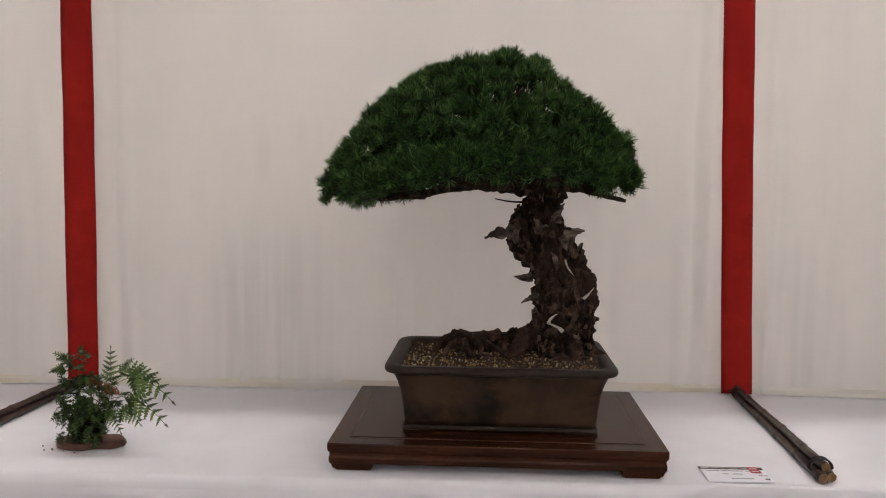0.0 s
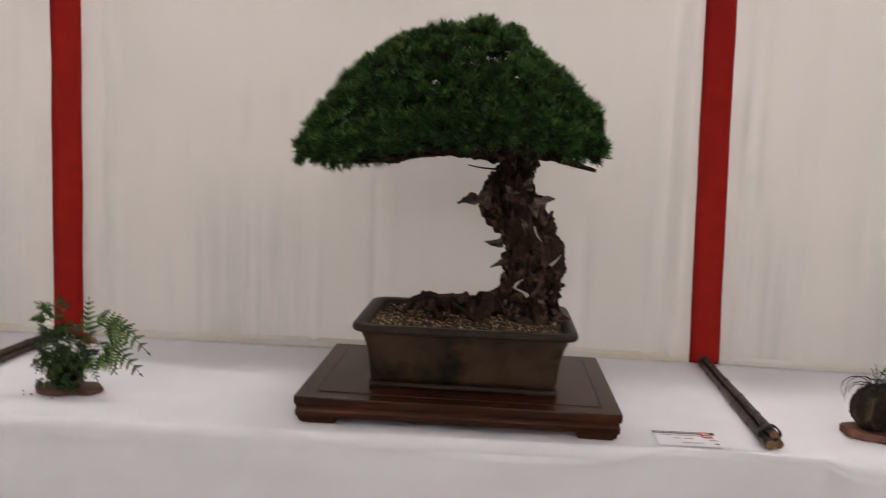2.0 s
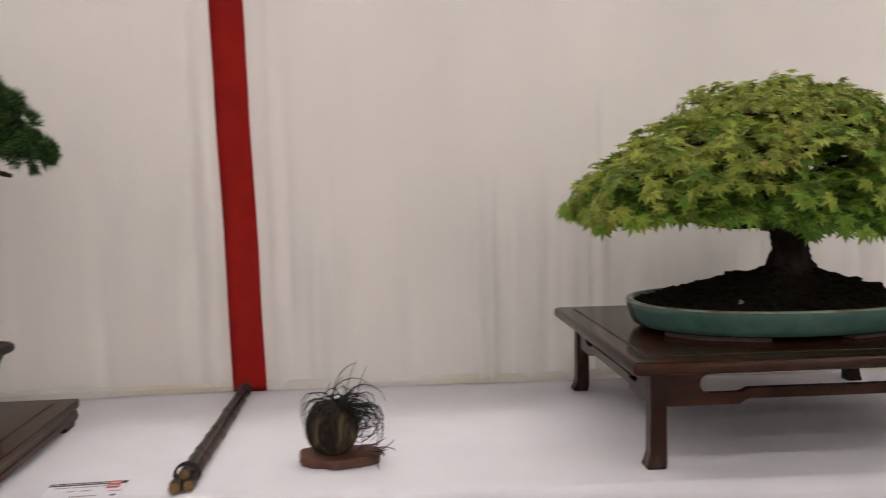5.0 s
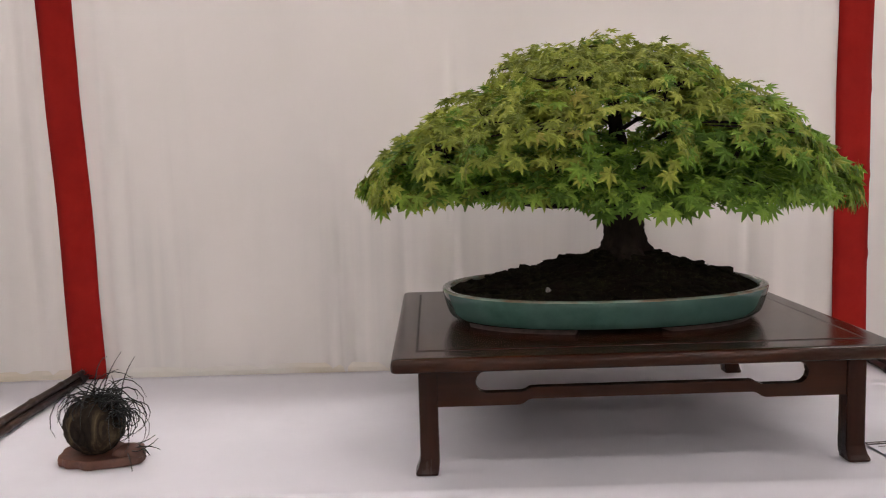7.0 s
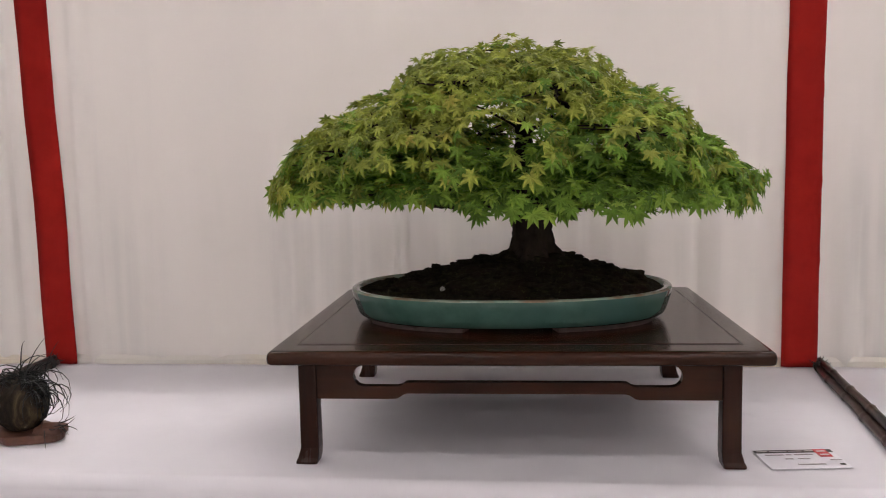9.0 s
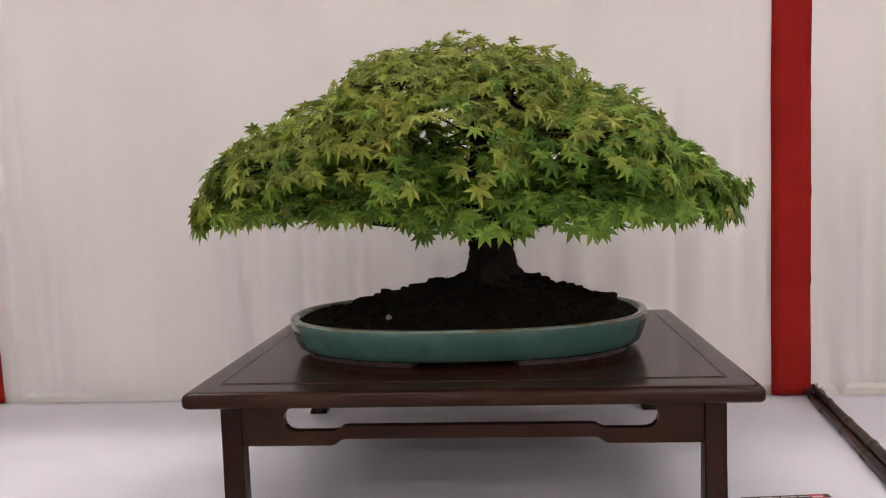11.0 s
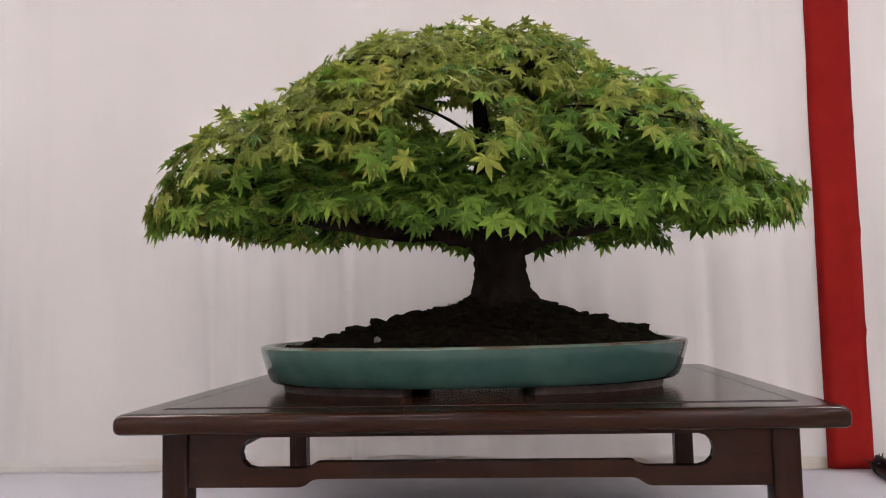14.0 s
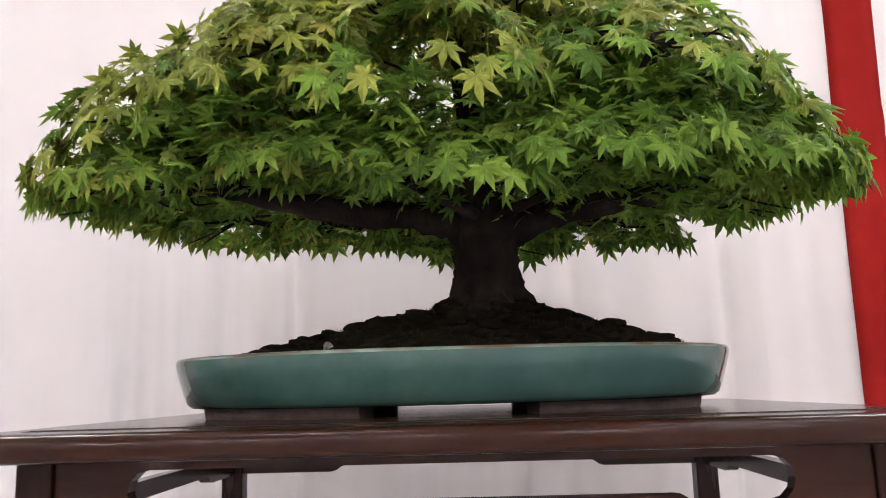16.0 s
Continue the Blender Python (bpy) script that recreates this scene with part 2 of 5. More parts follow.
CONCRETE = surface("hall_floor_concrete", [(0.3, (0.52, 0.50, 0.49)), (0.7, (0.60, 0.58, 0.57))], 3, rough=0.7, bump=0.2, bump_scale=40, stain=(0.48, 0.46, 0.45), stain_scale=0.6)
HALL_PAINT = surface("hall_wall_paint", [(0.3, (0.78, 0.76, 0.75)), (0.7, (0.84, 0.82, 0.81))], 3, rough=0.8, bump=0.2, bump_scale=60, stain=(0.75, 0.73, 0.72), stain_scale=0.5)
STEEL = surface("painted_steel", [(0.3, (0.5, 0.5, 0.5)), (0.7, (0.6, 0.6, 0.6))], 20, rough=0.5, bump=0.05)
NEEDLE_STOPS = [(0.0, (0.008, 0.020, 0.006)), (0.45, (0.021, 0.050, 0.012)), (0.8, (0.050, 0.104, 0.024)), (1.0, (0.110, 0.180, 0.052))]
# clump shading is put into the needle colour as light and dark patches
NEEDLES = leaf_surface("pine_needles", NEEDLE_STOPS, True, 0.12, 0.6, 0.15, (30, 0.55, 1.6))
NEEDLES_PIECE = leaf_surface("pine_needles_tuft", NEEDLE_STOPS, False, 0.12, 0.6, 0.15)
GREEN_STOPS = [(0.0, (0.080, 0.158, 0.018)), (0.4, (0.128, 0.245, 0.027)), (0.75, (0.200, 0.340, 0.040)), (1.0, (0.290, 0.430, 0.062))]
YOUNG_STOPS = [(0.0, (0.160, 0.205, 0.028)), (0.5, (0.255, 0.310, 0.042)), (0.96, (0.360, 0.400, 0.066)), (1.0, (0.37, 0.33, 0.066))]
LEAF_GREEN, LEAF_YOUNG = leaf_surface("maple_leaf_green", GREEN_STOPS, True), leaf_surface("maple_leaf_young", YOUNG_STOPS, True)
LEAF_GREEN_P, LEAF_YOUNG_P = leaf_surface("maple_leaf_green_single", GREEN_STOPS, False), leaf_surface("maple_leaf_young_single", YOUNG_STOPS, False)
FERN_GREEN = leaf_surface("fern_green", [(0.0, (0.012, 0.030, 0.008)), (0.5, (0.052, 0.100, 0.022)), (1.0, (0.125, 0.19, 0.052))], True, 0.25)
FERN_DARK = leaf_surface("fern_dark_green", [(0.0, (0.008, 0.020, 0.006)), (0.6, (0.028, 0.055, 0.012)), (1.0, (0.070, 0.115, 0.028))], True, 0.2)
FERN_BROWN = leaf_surface("dry_fern", [(0.0, (0.10, 0.04, 0.015)), (1.0, (0.26, 0.09, 0.03))], True, 0.2)


# ---- building helpers ----
def mesh_of(name, verts, faces, mats, smooth=False, index=None):
    me = bpy.data.meshes.new(name)
    me.from_pydata([tuple(v) for v in verts], [], faces)
    for m in (mats if isinstance(mats, (list, tuple)) else [mats]):
        me.materials.append(m)
    if index is not None:
        me.polygons.foreach_set("material_index", index)
    if smooth:
        me.polygons.foreach_set("use_smooth", [True] * len(me.polygons))
    me.update()
    return me


def part(name, bm, material, parent, label="", smooth=False):
    """Links a bmesh or a mesh as one object under a thing or a part."""
    if isinstance(bm, bmesh.types.BMesh):
        bmesh.ops.recalc_face_normals(bm, faces=bm.faces)
        me = bpy.data.meshes.new(name)
        bm.to_mesh(me)
        bm.free()
        me.materials.append(material)
        if smooth:
            me.polygons.foreach_set("use_smooth", [True] * len(me.polygons))
    else:
        me = bm
    ob = new(name, me)
    ob.parent = parent
    return tagged(ob, label)


def thing(name, m, label, category, group=""):
    ob = new(name)
    ob.empty_display_size = 0.05
    ob.matrix_world = m
    return tagged(ob, label, category, group)


def structure(name, bm, material, label, category, smooth=False):
    return tagged(part(name, bm, material, None, "", smooth), label, category, "", "structure")


def box(sx, sy, sz, at=(0, 0, 0), bevel=0.0, segments=2, bm=None):
    """A bevelled block whose base centre is at the given place."""
    own = bmesh.new()
    bmesh.ops.create_cube(own, size=1)
    bmesh.ops.transform(own, matrix=Matrix.Diagonal((sx, sy, sz, 1)), verts=own.verts)
    if bevel:
        bmesh.ops.bevel(own, geom=own.edges[:], offset=bevel, segments=segments, affect="EDGES", profile=0.5)
    bmesh.ops.translate(own, vec=Vector(at) + Vector((0, 0, sz / 2)), verts=own.verts)
    if bm is None:
        return own
    me = bpy.data.meshes.new("joint")
    own.to_mesh(me)
    own.free()
    bm.from_mesh(me)
    bpy.data.meshes.remove(me)
    return bm


def prism(outline, depth, axis="y", bevel=0.0, bm=None):
    """A flat outline in x and z, pushed out along y (or in x and y, along z)."""
    bm = bm or bmesh.new()
    put = (lambda p, d: (p[0], d, p[1])) if axis == "y" else (lambda p, d: (p[0], p[1], d))
    a = [bm.verts.new(put(p, -depth / 2)) for p in outline]
    b = [bm.verts.new(put(p, depth / 2)) for p in outline]
    bm.faces.new(a)
    bm.faces.new(b[::-1])
    for i in range(len(a)):
        j = (i + 1) % len(a)
        bm.faces.new((a[i], a[j], b[j], b[i]))
    bmesh.ops.recalc_face_normals(bm, faces=bm.faces)
    if bevel:
        edges = [e for e in bm.edges if len(e.link_faces) == 2 and e.calc_face_angle() > 0.6]
        bmesh.ops.bevel(bm, geom=edges, offset=bevel, segments=2, affect="EDGES")
    return bm


def smooth_path(points, steps):
    """Points (x, y, z, radius) joined by a smooth curve."""
    p = [np.array(q, float) for q in points]
    p = [2 * p[0] - p[1]] + p + [2 * p[-1] - p[-2]]
    out = []
    for i in range(1, len(p) - 2):
        for k in range(steps):
            t = k / steps
            out.append(0.5 * (2 * p[i] + (p[i + 1] - p[i - 1]) * t + (2 * p[i - 1] - 5 * p[i] + 4 * p[i + 1] - p[i + 2]) * t * t + (3 * p[i] - p[i - 1] - 3 * p[i + 1] + p[i + 2]) * t ** 3))
    out.append(p[-2])
    return out


def tube(path, segments=8, rough=0.0, freq=20.0, ridges=0.0, ridge_count=5, bm=None, seed=0.0):
    """A tapering limb along the path, its skin broken up by noise."""
    bm = bm or bmesh.new()
    rings, side = [], None
    for i, q in enumerate(path):
        c, r = Vector(q[:3]), max(float(q[3]), 0.0004)
        a, b = Vector(path[max(i - 1, 0)][:3]), Vector(path[min(i + 1, len(path) - 1)][:3])
        d = (b - a).normalized()
        side = (side - d * side.dot(d)).normalized() if side else d.orthogonal().normalized()
        up = d.cross(side)
        ring = []
        for k in range(segments):
            ang = 2 * math.pi * k / segments
            way = side * math.cos(ang) + up * math.sin(ang)
            rr = r
            if rough:
                p = (c + way * r) * freq + Vector((seed, seed, seed))
                rr *= 1 + rough * (noise.noise(p) + 0.6 * noise.noise(p * 2.7) + 0.35 * noise.noise(p * 6.1))
            if ridges:
                rr *= 1 + ridges * math.sin(ang * ridge_count + seed + 3 * noise.noise(c * 6))
            ring.append(bm.verts.new(c + way * rr))
        rings.append(ring)
    for a, b in zip(rings, rings[1:]):
        for k in range(segments):
            j = (k + 1) % segments
            bm.faces.new((a[k], a[j], b[j], b[k]))
    bm.faces.new(rings[0][::-1])
    bm.faces.new(rings[-1])
    return bm


def rounded_ring(hx, hy, corner, per=8, power=None):
    """The points of a rounded rectangle, or of a superellipse where power is given."""
    pts = []
    if power:
        n = per * 4
        for i in range(n):
            a = 2 * math.pi * i / n
            c, s = math.cos(a), math.sin(a)
            pts.append((hx * math.copysign(abs(c) ** (2 / power), c), hy * math.copysign(abs(s) ** (2 / power), s)))
        return pts
    for cx, cy, a0 in ((hx - corner, hy - corner, 0), (-hx + corner, hy - corner, 90), (-hx + corner, -hy + corner, 180), (hx - corner, -hy + corner, 270)):
        for k in range(per):
            a = radians(a0 + 90 * k / (per - 1))
            pts.append((cx + corner * math.cos(a), cy + corner * math.sin(a)))
    return pts


def lofted(rings, close_first=True, close_last=True, wobble=0.0):
    """A skin through rings of (points, z)."""
    bm = bmesh.new()
    loops = []
    for pts, z in rings:
        loops.append([bm.verts.new((x + wobble * noise.noise((x * 9, y * 9, z * 20)), y + wobble * noise.noise((x * 9 + 7, y * 9, z * 20)), z)) for x, y in pts])
    for a, b in zip(loops, loops[1:]):
        for k in range(len(a)):
            j = (k + 1) % len(a)
            bm.faces.new((a[k], a[j], b[j], b[k]))
    if close_first:
        bm.faces.new(loops[0][::-1])
    if close_last:
        bm.faces.new(loops[-1])
    return bm


def joined_copies(name, variants, placed, mats, smooth=False):
    """One mesh of many copies: variants are (verts, faces); placed rows are (matrix, variant, material index)."""
    verts, faces, index, base = [], [], [], 0
    for m, k, mi in placed:
        v, f = variants[k]
        a = np.array(m)
        w = v @ a[:3, :3].T + a[:3, 3]
        verts.append(w)
        faces.extend([[i + base for i in q] for q in f])
        index.extend([mi] * len(f))
        base += len(v)
    return mesh_of(name, np.concatenate(verts), faces, mats, smooth, index)


def aimed(at, normal, tip, size):
    """A pose whose z is the normal and whose y runs towards tip, scaled."""
    n = Vector(normal).normalized()
    y = Vector(tip) - n * n.dot(Vector(tip))
    y = y.normalized() if y.length > 1e-5 else n.orthogonal().normalized()
    x = y.cross(n)
    m = Matrix((x, y, n)).transposed().to_4x4()
    return Matrix.Translation(at) @ m @ Matrix.Scale(size, 4)


# ---- the hall ----
CLOTH_Z = 0.75


def wall_y(x):
    return 2.83 - max(0.0, 0.65 - x) * 0.082 - 0.022 * math.exp(-((x + 0.65) / 0.45) ** 2)


def edge_y(x):
    return 1.93 - max(0.0, 0.65 - x) * 0.065


def slab_object(name, lo, hi, material, label, category):
    size = [b - a for a, b in zip(lo, hi)]
    return structure(name, box(*size, ((lo[0] + hi[0]) / 2, (lo[1] + hi[1]) / 2, lo[2])), material, label, category)


slab_object("floor", (-8, -7.5, -0.1), (11, 8, 0), CONCRETE, "grey concrete hall floor", "floor")
slab_object("ceiling", (-8, -7.5, CEILING + 0.12), (11, 8, CEILING + 0.22), HALL_PAINT, "plain off-white hall ceiling", "ceiling")
# unseen; set close behind the first tube row to bounce its light forward
slab_object("wall_south", (-8, -7.7, 0), (11, -7.5, CEILING + 0.12), HALL_PAINT, "unseen plain off-white hall wall", "wall")
slab_object("wall_north", (-8, 8, 0), (11, 8.2, CEILING + 0.12), HALL_PAINT, "unseen plain off-white hall wall", "wall")
slab_object("wall_west", (-8.2, -7.5, 0), (-8, 8, CEILING + 0.12), HALL_PAINT, "unseen plain off-white hall wall", "wall")
slab_object("wall_east", (11, -7.5, 0), (11.2, 8, CEILING + 0.12), HALL_PAINT, "unseen plain off-white hall wall", "wall")

TUBE_LIGHT = bpy.data.materials.new("fluorescent_tube_glow")
TUBE_LIGHT.use_nodes = True
glow = TUBE_LIGHT.node_tree.nodes["Principled BSDF"]
glow.inputs["Emission Color"].default_value, glow.inputs["Emission Strength"].default_value = (*TUBE_COLOUR, 1), TUBE_GLOW
for row_y, xs, tubes in TUBE_ROWS:
    for x in xs:
        y = row_y + math.tan(radians(ROW_TURN)) * (x - 2)
        fixture = thing("ceiling_light", pose(x, y, CEILING, 0, 0, ROW_TURN), "white fluorescent tube light under the hall ceiling", "ceiling light", "hall tube lights")
        part("housing", box(1.56, 0.05, 0.05, (0, 0, 0.07), 0.01), STEEL, fixture)
        for off in ((-0.03, 0.03) if tubes == 2 else (0.0,)):
            part("tube", tube([(-0.75, off, 0.03, 0.016), (0.75, off, 0.03, 0.016)], 8), TUBE_LIGHT, fixture, "glowing fluorescent tube")

# white vinyl sheet wall: (x, width, depth, height at which the pleat has faded)
PLEATS = [(1.46, 0.016, 0.007, 1.55), (1.499, 0.013, 0.010, 1.45), (1.535, 0.02, -0.006, 1.5), (1.62, 0.02, 0.008, 1.4), (1.669, 0.015, -0.008, 1.5), (1.74, 0.025, 0.009, 1.5), (1.816, 0.010, -0.010, 1.7), (1.84, 0.02, 0.008, 1.6), (1.92, 0.03, -0.008, 1.5), (2.02, 0.03, 0.006, 1.4), (2.14, 0.02, -0.006, 1.5), (2.25, 0.022, 0.008, 1.6), (2.35, 0.018, -0.009, 1.6), (2.41, 0.02, 0.006, 1.5), (2.52, 0.03, 0.006, 1.6), (2.645, 0.014, -0.010, 1.6), (2.70, 0.03, 0.008, 1.6), (2.81, 0.02, -0.006, 1.6), (3.05, 0.02, 0.010, 1.6), (3.10, 0.016, -0.010, 1.6), (3.2, 0.03, 0.008, 1.6), (0.62, 0.012, -0.006, 2.2), (0.66, 0.012, 0.007, 2.2), (0.58, 0.02, 0.004, 1.8), (0.86, 0.014, 0.007, 2.2), (0.90, 0.014, -0.005, 2.0), (1.02, 0.014, -0.004, 1.5), (1.08, 0.02, 0.004, 1.4), (1.25, 0.03, 0.004, 1.5), (0.35, 0.02, -0.004, 1.6), (0.1, 0.02, 0.004, 1.4), (-0.353, 0.009, -0.007, 1.5), (-0.30, 0.02, 0.004, 1.4), (-0.55, 0.02, 0.006, 1.4), (-0.66, 0.016, -0.006, 1.4), (-0.73, 0.014, 0.006, 1.35), (-0.80, 0.014, -0.007, 1.35), (-0.86, 0.012, 0.006, 1.35), (-0.93, 0.02, -0.005, 1.3), (-1.05, 0.02, 0.004, 1.3), (-1.28, 0.012, -0.006, 2.2), (-1.24, 0.012, 0.005, 2.2), (-1.55, 0.02, 0.005, 2.0)]


def sheet_relief(x, z):
    r = 0.002 * noise.noise((x * 1.1, 3.1, z * 0.7))
    fade_low = min(1.0, max(0.0, (z - 0.70) / 0.25)) * 0.5 + 0.5
    for x0, w, a, top in PLEATS:
        d = (x + 0.01 * noise.noise((x0 * 5, z * 1.6, 0)) - x0) / w
        if abs(d) < 3:
            r += a * 1.9 * math.exp(-d * d) * max(0.0, min(1.0, (top - z) / 0.6)) * fade_low
    calm = max(0.0, min(1.0, (1.45 - z) / 0.4)) * 0.9 + 0.1
    r += calm * (0.0016 * noise.noise((x * 14, z * 1.3, 1.7)) + 0.0008 * noise.noise((x * 33, z * 2.0, 4.7)))
    return -r


def sheet_wall():
    xs, zs = np.arange(-3.4, 5.6, 0.01), np.concatenate([[0.0, 0.4], np.arange(0.7, 1.7, 0.04), np.arange(1.7, 2.56, 0.12)])
    verts, faces = [], []
    nx, nz = len(xs), len(zs)
    for z in zs:
        for x in xs:
            verts.append((x, wall_y(x) + sheet_relief(x, z), z))
    for z in (zs[0], zs[-1]):
        for x in xs:
            verts.append((x, wall_y(x) + 0.02, z))
    for j in range(nz - 1):
        for i in range(nx - 1):
            a = j * nx + i
            faces.append((a, a + 1, a + nx + 1, a + nx))
    lo, hi, top = nz * nx, (nz + 1) * nx, (nz - 1) * nx
    for i in range(nx - 1):
        faces += [(lo + i + 1, lo + i, hi + i, hi + i + 1), (top + i, top + i + 1, hi + i + 1, hi + i), (i + 1, i, lo + i, lo + i + 1)]
    return mesh_of("backdrop_sheet", verts, faces, VINYL, True)


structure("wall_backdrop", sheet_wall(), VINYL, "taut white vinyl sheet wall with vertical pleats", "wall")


def hem():
    bm = bmesh.new()
    xs = np.arange(-3.2, 5.4, 0.04)
    rows = []
    for x in xs:
        y = wall_y(x) - 0.0085 + 0.002 * noise.noise((x * 4, 0, 0))
        top = CLOTH_Z + 0.026 + 0.010 * noise.noise((x * 2.3, 5, 0)) + 0.003 * noise.noise((x * 13, 2, 0))
        rows.append([bm.verts.new(p) for p in ((x, y - 0.003, CLOTH_Z - 0.02), (x, y, top - 0.012), (x, y + 0.0065, top), (x, y + 0.0075, CLOTH_Z - 0.02))])
    for a, b in zip(rows, rows[1:]):
        for k in range(4):
            bm.faces.new((a[k], b[k], b[(k + 1) % 4], a[(k + 1) % 4]))
    return bm


structure("trim", hem(), HEM, "yellowed hem strip along the foot of the vinyl sheet", "trim")


# ---- tables and cloth ----
def roll_of(x):
    """How round the cloth's front edge is: taut over the joint of the two tables."""
    taut = min(1.0, max(0.0, (x - 0.40) / 0.12)) * min(1.0, max(0.0, (0.93 - x) / 0.05))
    return 0.030 - 0.022 * taut, taut


def cloth_mesh():
    xs = np.concatenate([np.arange(-3.3, -1.6, 0.05), np.arange(-1.6, 3.3, 0.0125), np.arange(3.3, 5.4, 0.05)])
    verts, faces, n = [], [], 0
    for x in xs:
        r, taut = roll_of(x)
        front, back = edge_y(x) + 0.03 * taut, wall_y(x) - 0.006
        row = []
        for k in range(22):
            t = k / 21
            y = back + (front + r - back) * t
            z = CLOTH_Z + 0.0016 * noise.noise((x * 3, y * 5, 2)) + 0.0009 * noise.noise((x * 11, y * 13, 5)) - 0.0016
            row.append((x, y, z))
        for k in range(1, 9):
            a = radians(90 * k / 8)
            row.append((x, front + r - r * math.sin(a), CLOTH_Z - r + r * math.cos(a) + 0.003 * (1 - taut) * noise.noise((x * 4, k * 0.2, 8)) * math.sin(a)))
        for k in range(1, 27):
            t = (k / 26) ** 1.5
            swing = 0.024 * t ** 0.7 * noise.noise((x * 2.3, t * 0.8, 4)) + 0.010 * t * math.sin(x * 17 + 3 * noise.noise((x, 0, 0)))
            fold = 0.013 * (1 - taut) * noise.noise((x * 3.1 + t * 5, t * 9, 9))
            fold += 0.028 * min(1.0, max(0.0, (x - 0.98) / 0.1)) * math.exp(-((t - 0.10 - 0.04 * noise.noise((x * 2.1, 0, 3))) / 0.05) ** 2) * (0.55 + 0.8 * noise.noise((x * 3.0, 1.0, 6)))
            row.append((x, front - 0.004 + swing + fold - 0.02 * t, CLOTH_Z - r - t * (CLOTH_Z - r - 0.03)))
        verts += row
        n = len(row)
    for i in range(len(xs) - 1):
        for k in range(n - 1):
            a = i * n + k
            faces.append((a, a + 1, a + n + 1, a + n))
    return mesh_of("tablecloth", verts, faces, CLOTH, True)


cloth = tagged(new("tablecloth", cloth_mesh()), "white fabric tablecloth draped over the display tables", "tablecloth")
thick = cloth.modifiers.new("cloth thickness", "SOLIDIFY")
thick.thickness, thick.offset = 0.002, -1


def trestle_table(x, y, turn):
    t = thing("display_table", pose(x, y, 0, 0, 0, turn), "plain folding display table hidden under a white cloth", "table", "display tables")
    part("tabletop", box(1.8, 0.74, 0.03, (0, 0, 0.714), 0.006), HALL_PAINT, t)
    for sx in (-0.8, 0.8):
        for sy in (-0.3, 0.3):
            part("leg", tube([(sx, sy, 0.0, 0.016), (sx, sy, 0.714, 0.016)], 10), STEEL, t)


for tx, ty, turn in ((-2.9, 2.13, 4.2), (-0.98, 2.27, 4.2), (0.92, 2.40, 2.0), (2.78, 2.42, 0.0), (4.62, 2.42, 0.0)):
    trestle_table(tx, ty, turn)


# ---- red ribbons ----
def ribbon(x_foot, x_top, width, creases):
    t = thing("ribbon", pose(x_foot, wall_y(x_foot) - 0.022, CLOTH_Z), "red felt ribbon hanging down the white sheet wall", "ribbon", "red ribbons on the wall")
    bm, rows = bmesh.new(), []
    for k in range(91):
        h = 1.78 * k / 90
        c = (x_top - x_foot) * min(h / 1.25, 1.4) + 0.003 * noise.noise((x_foot, h * 2.2, 0))
        lean = wall_y(x_foot + c) - wall_y(x_foot)
        bulge = sum(0.006 * math.exp(-((h - z) / 0.012) ** 2) for z in creases)
        row = []
        for side, s in ((-0.5, 0), (-0.25, 0), (0, 0), (0.25, 0), (0.5, 0), (0.5, 1), (0, 1), (-0.5, 1)):
            y = lean + 0.012 * min(h / 0.5, 1) + 0.004 * noise.noise((side * 2, h * 3, x_foot)) - bulge * (0.6 + side) + 0.0025 * s
            row.append(bm.verts.new((c + side * width + 0.0015 * noise.noise((h * 6, side * 4, 3)), y, h + 0.001 + (0.003 * noise.noise((side * 3, x_foot, 1)) if k == 0 else 0))))
        rows.append(row)
    for a, b in zip(rows, rows[1:]):
        for k in range(8):
            bm.faces.new((a[k], a[(k + 1) % 8], b[(k + 1) % 8], b[k]))
    bm.faces.new(rows[0][::-1])
    bm.faces.new(rows[-1])
    part("strip", bm, RED, t, smooth=True)


ribbon(-1.397, -1.397, 0.106, ())
ribbon(0.769, 0.735, 0.098, ())
ribbon(2.926, 2.932, 0.096, (0.30, 0.52, 0.76))


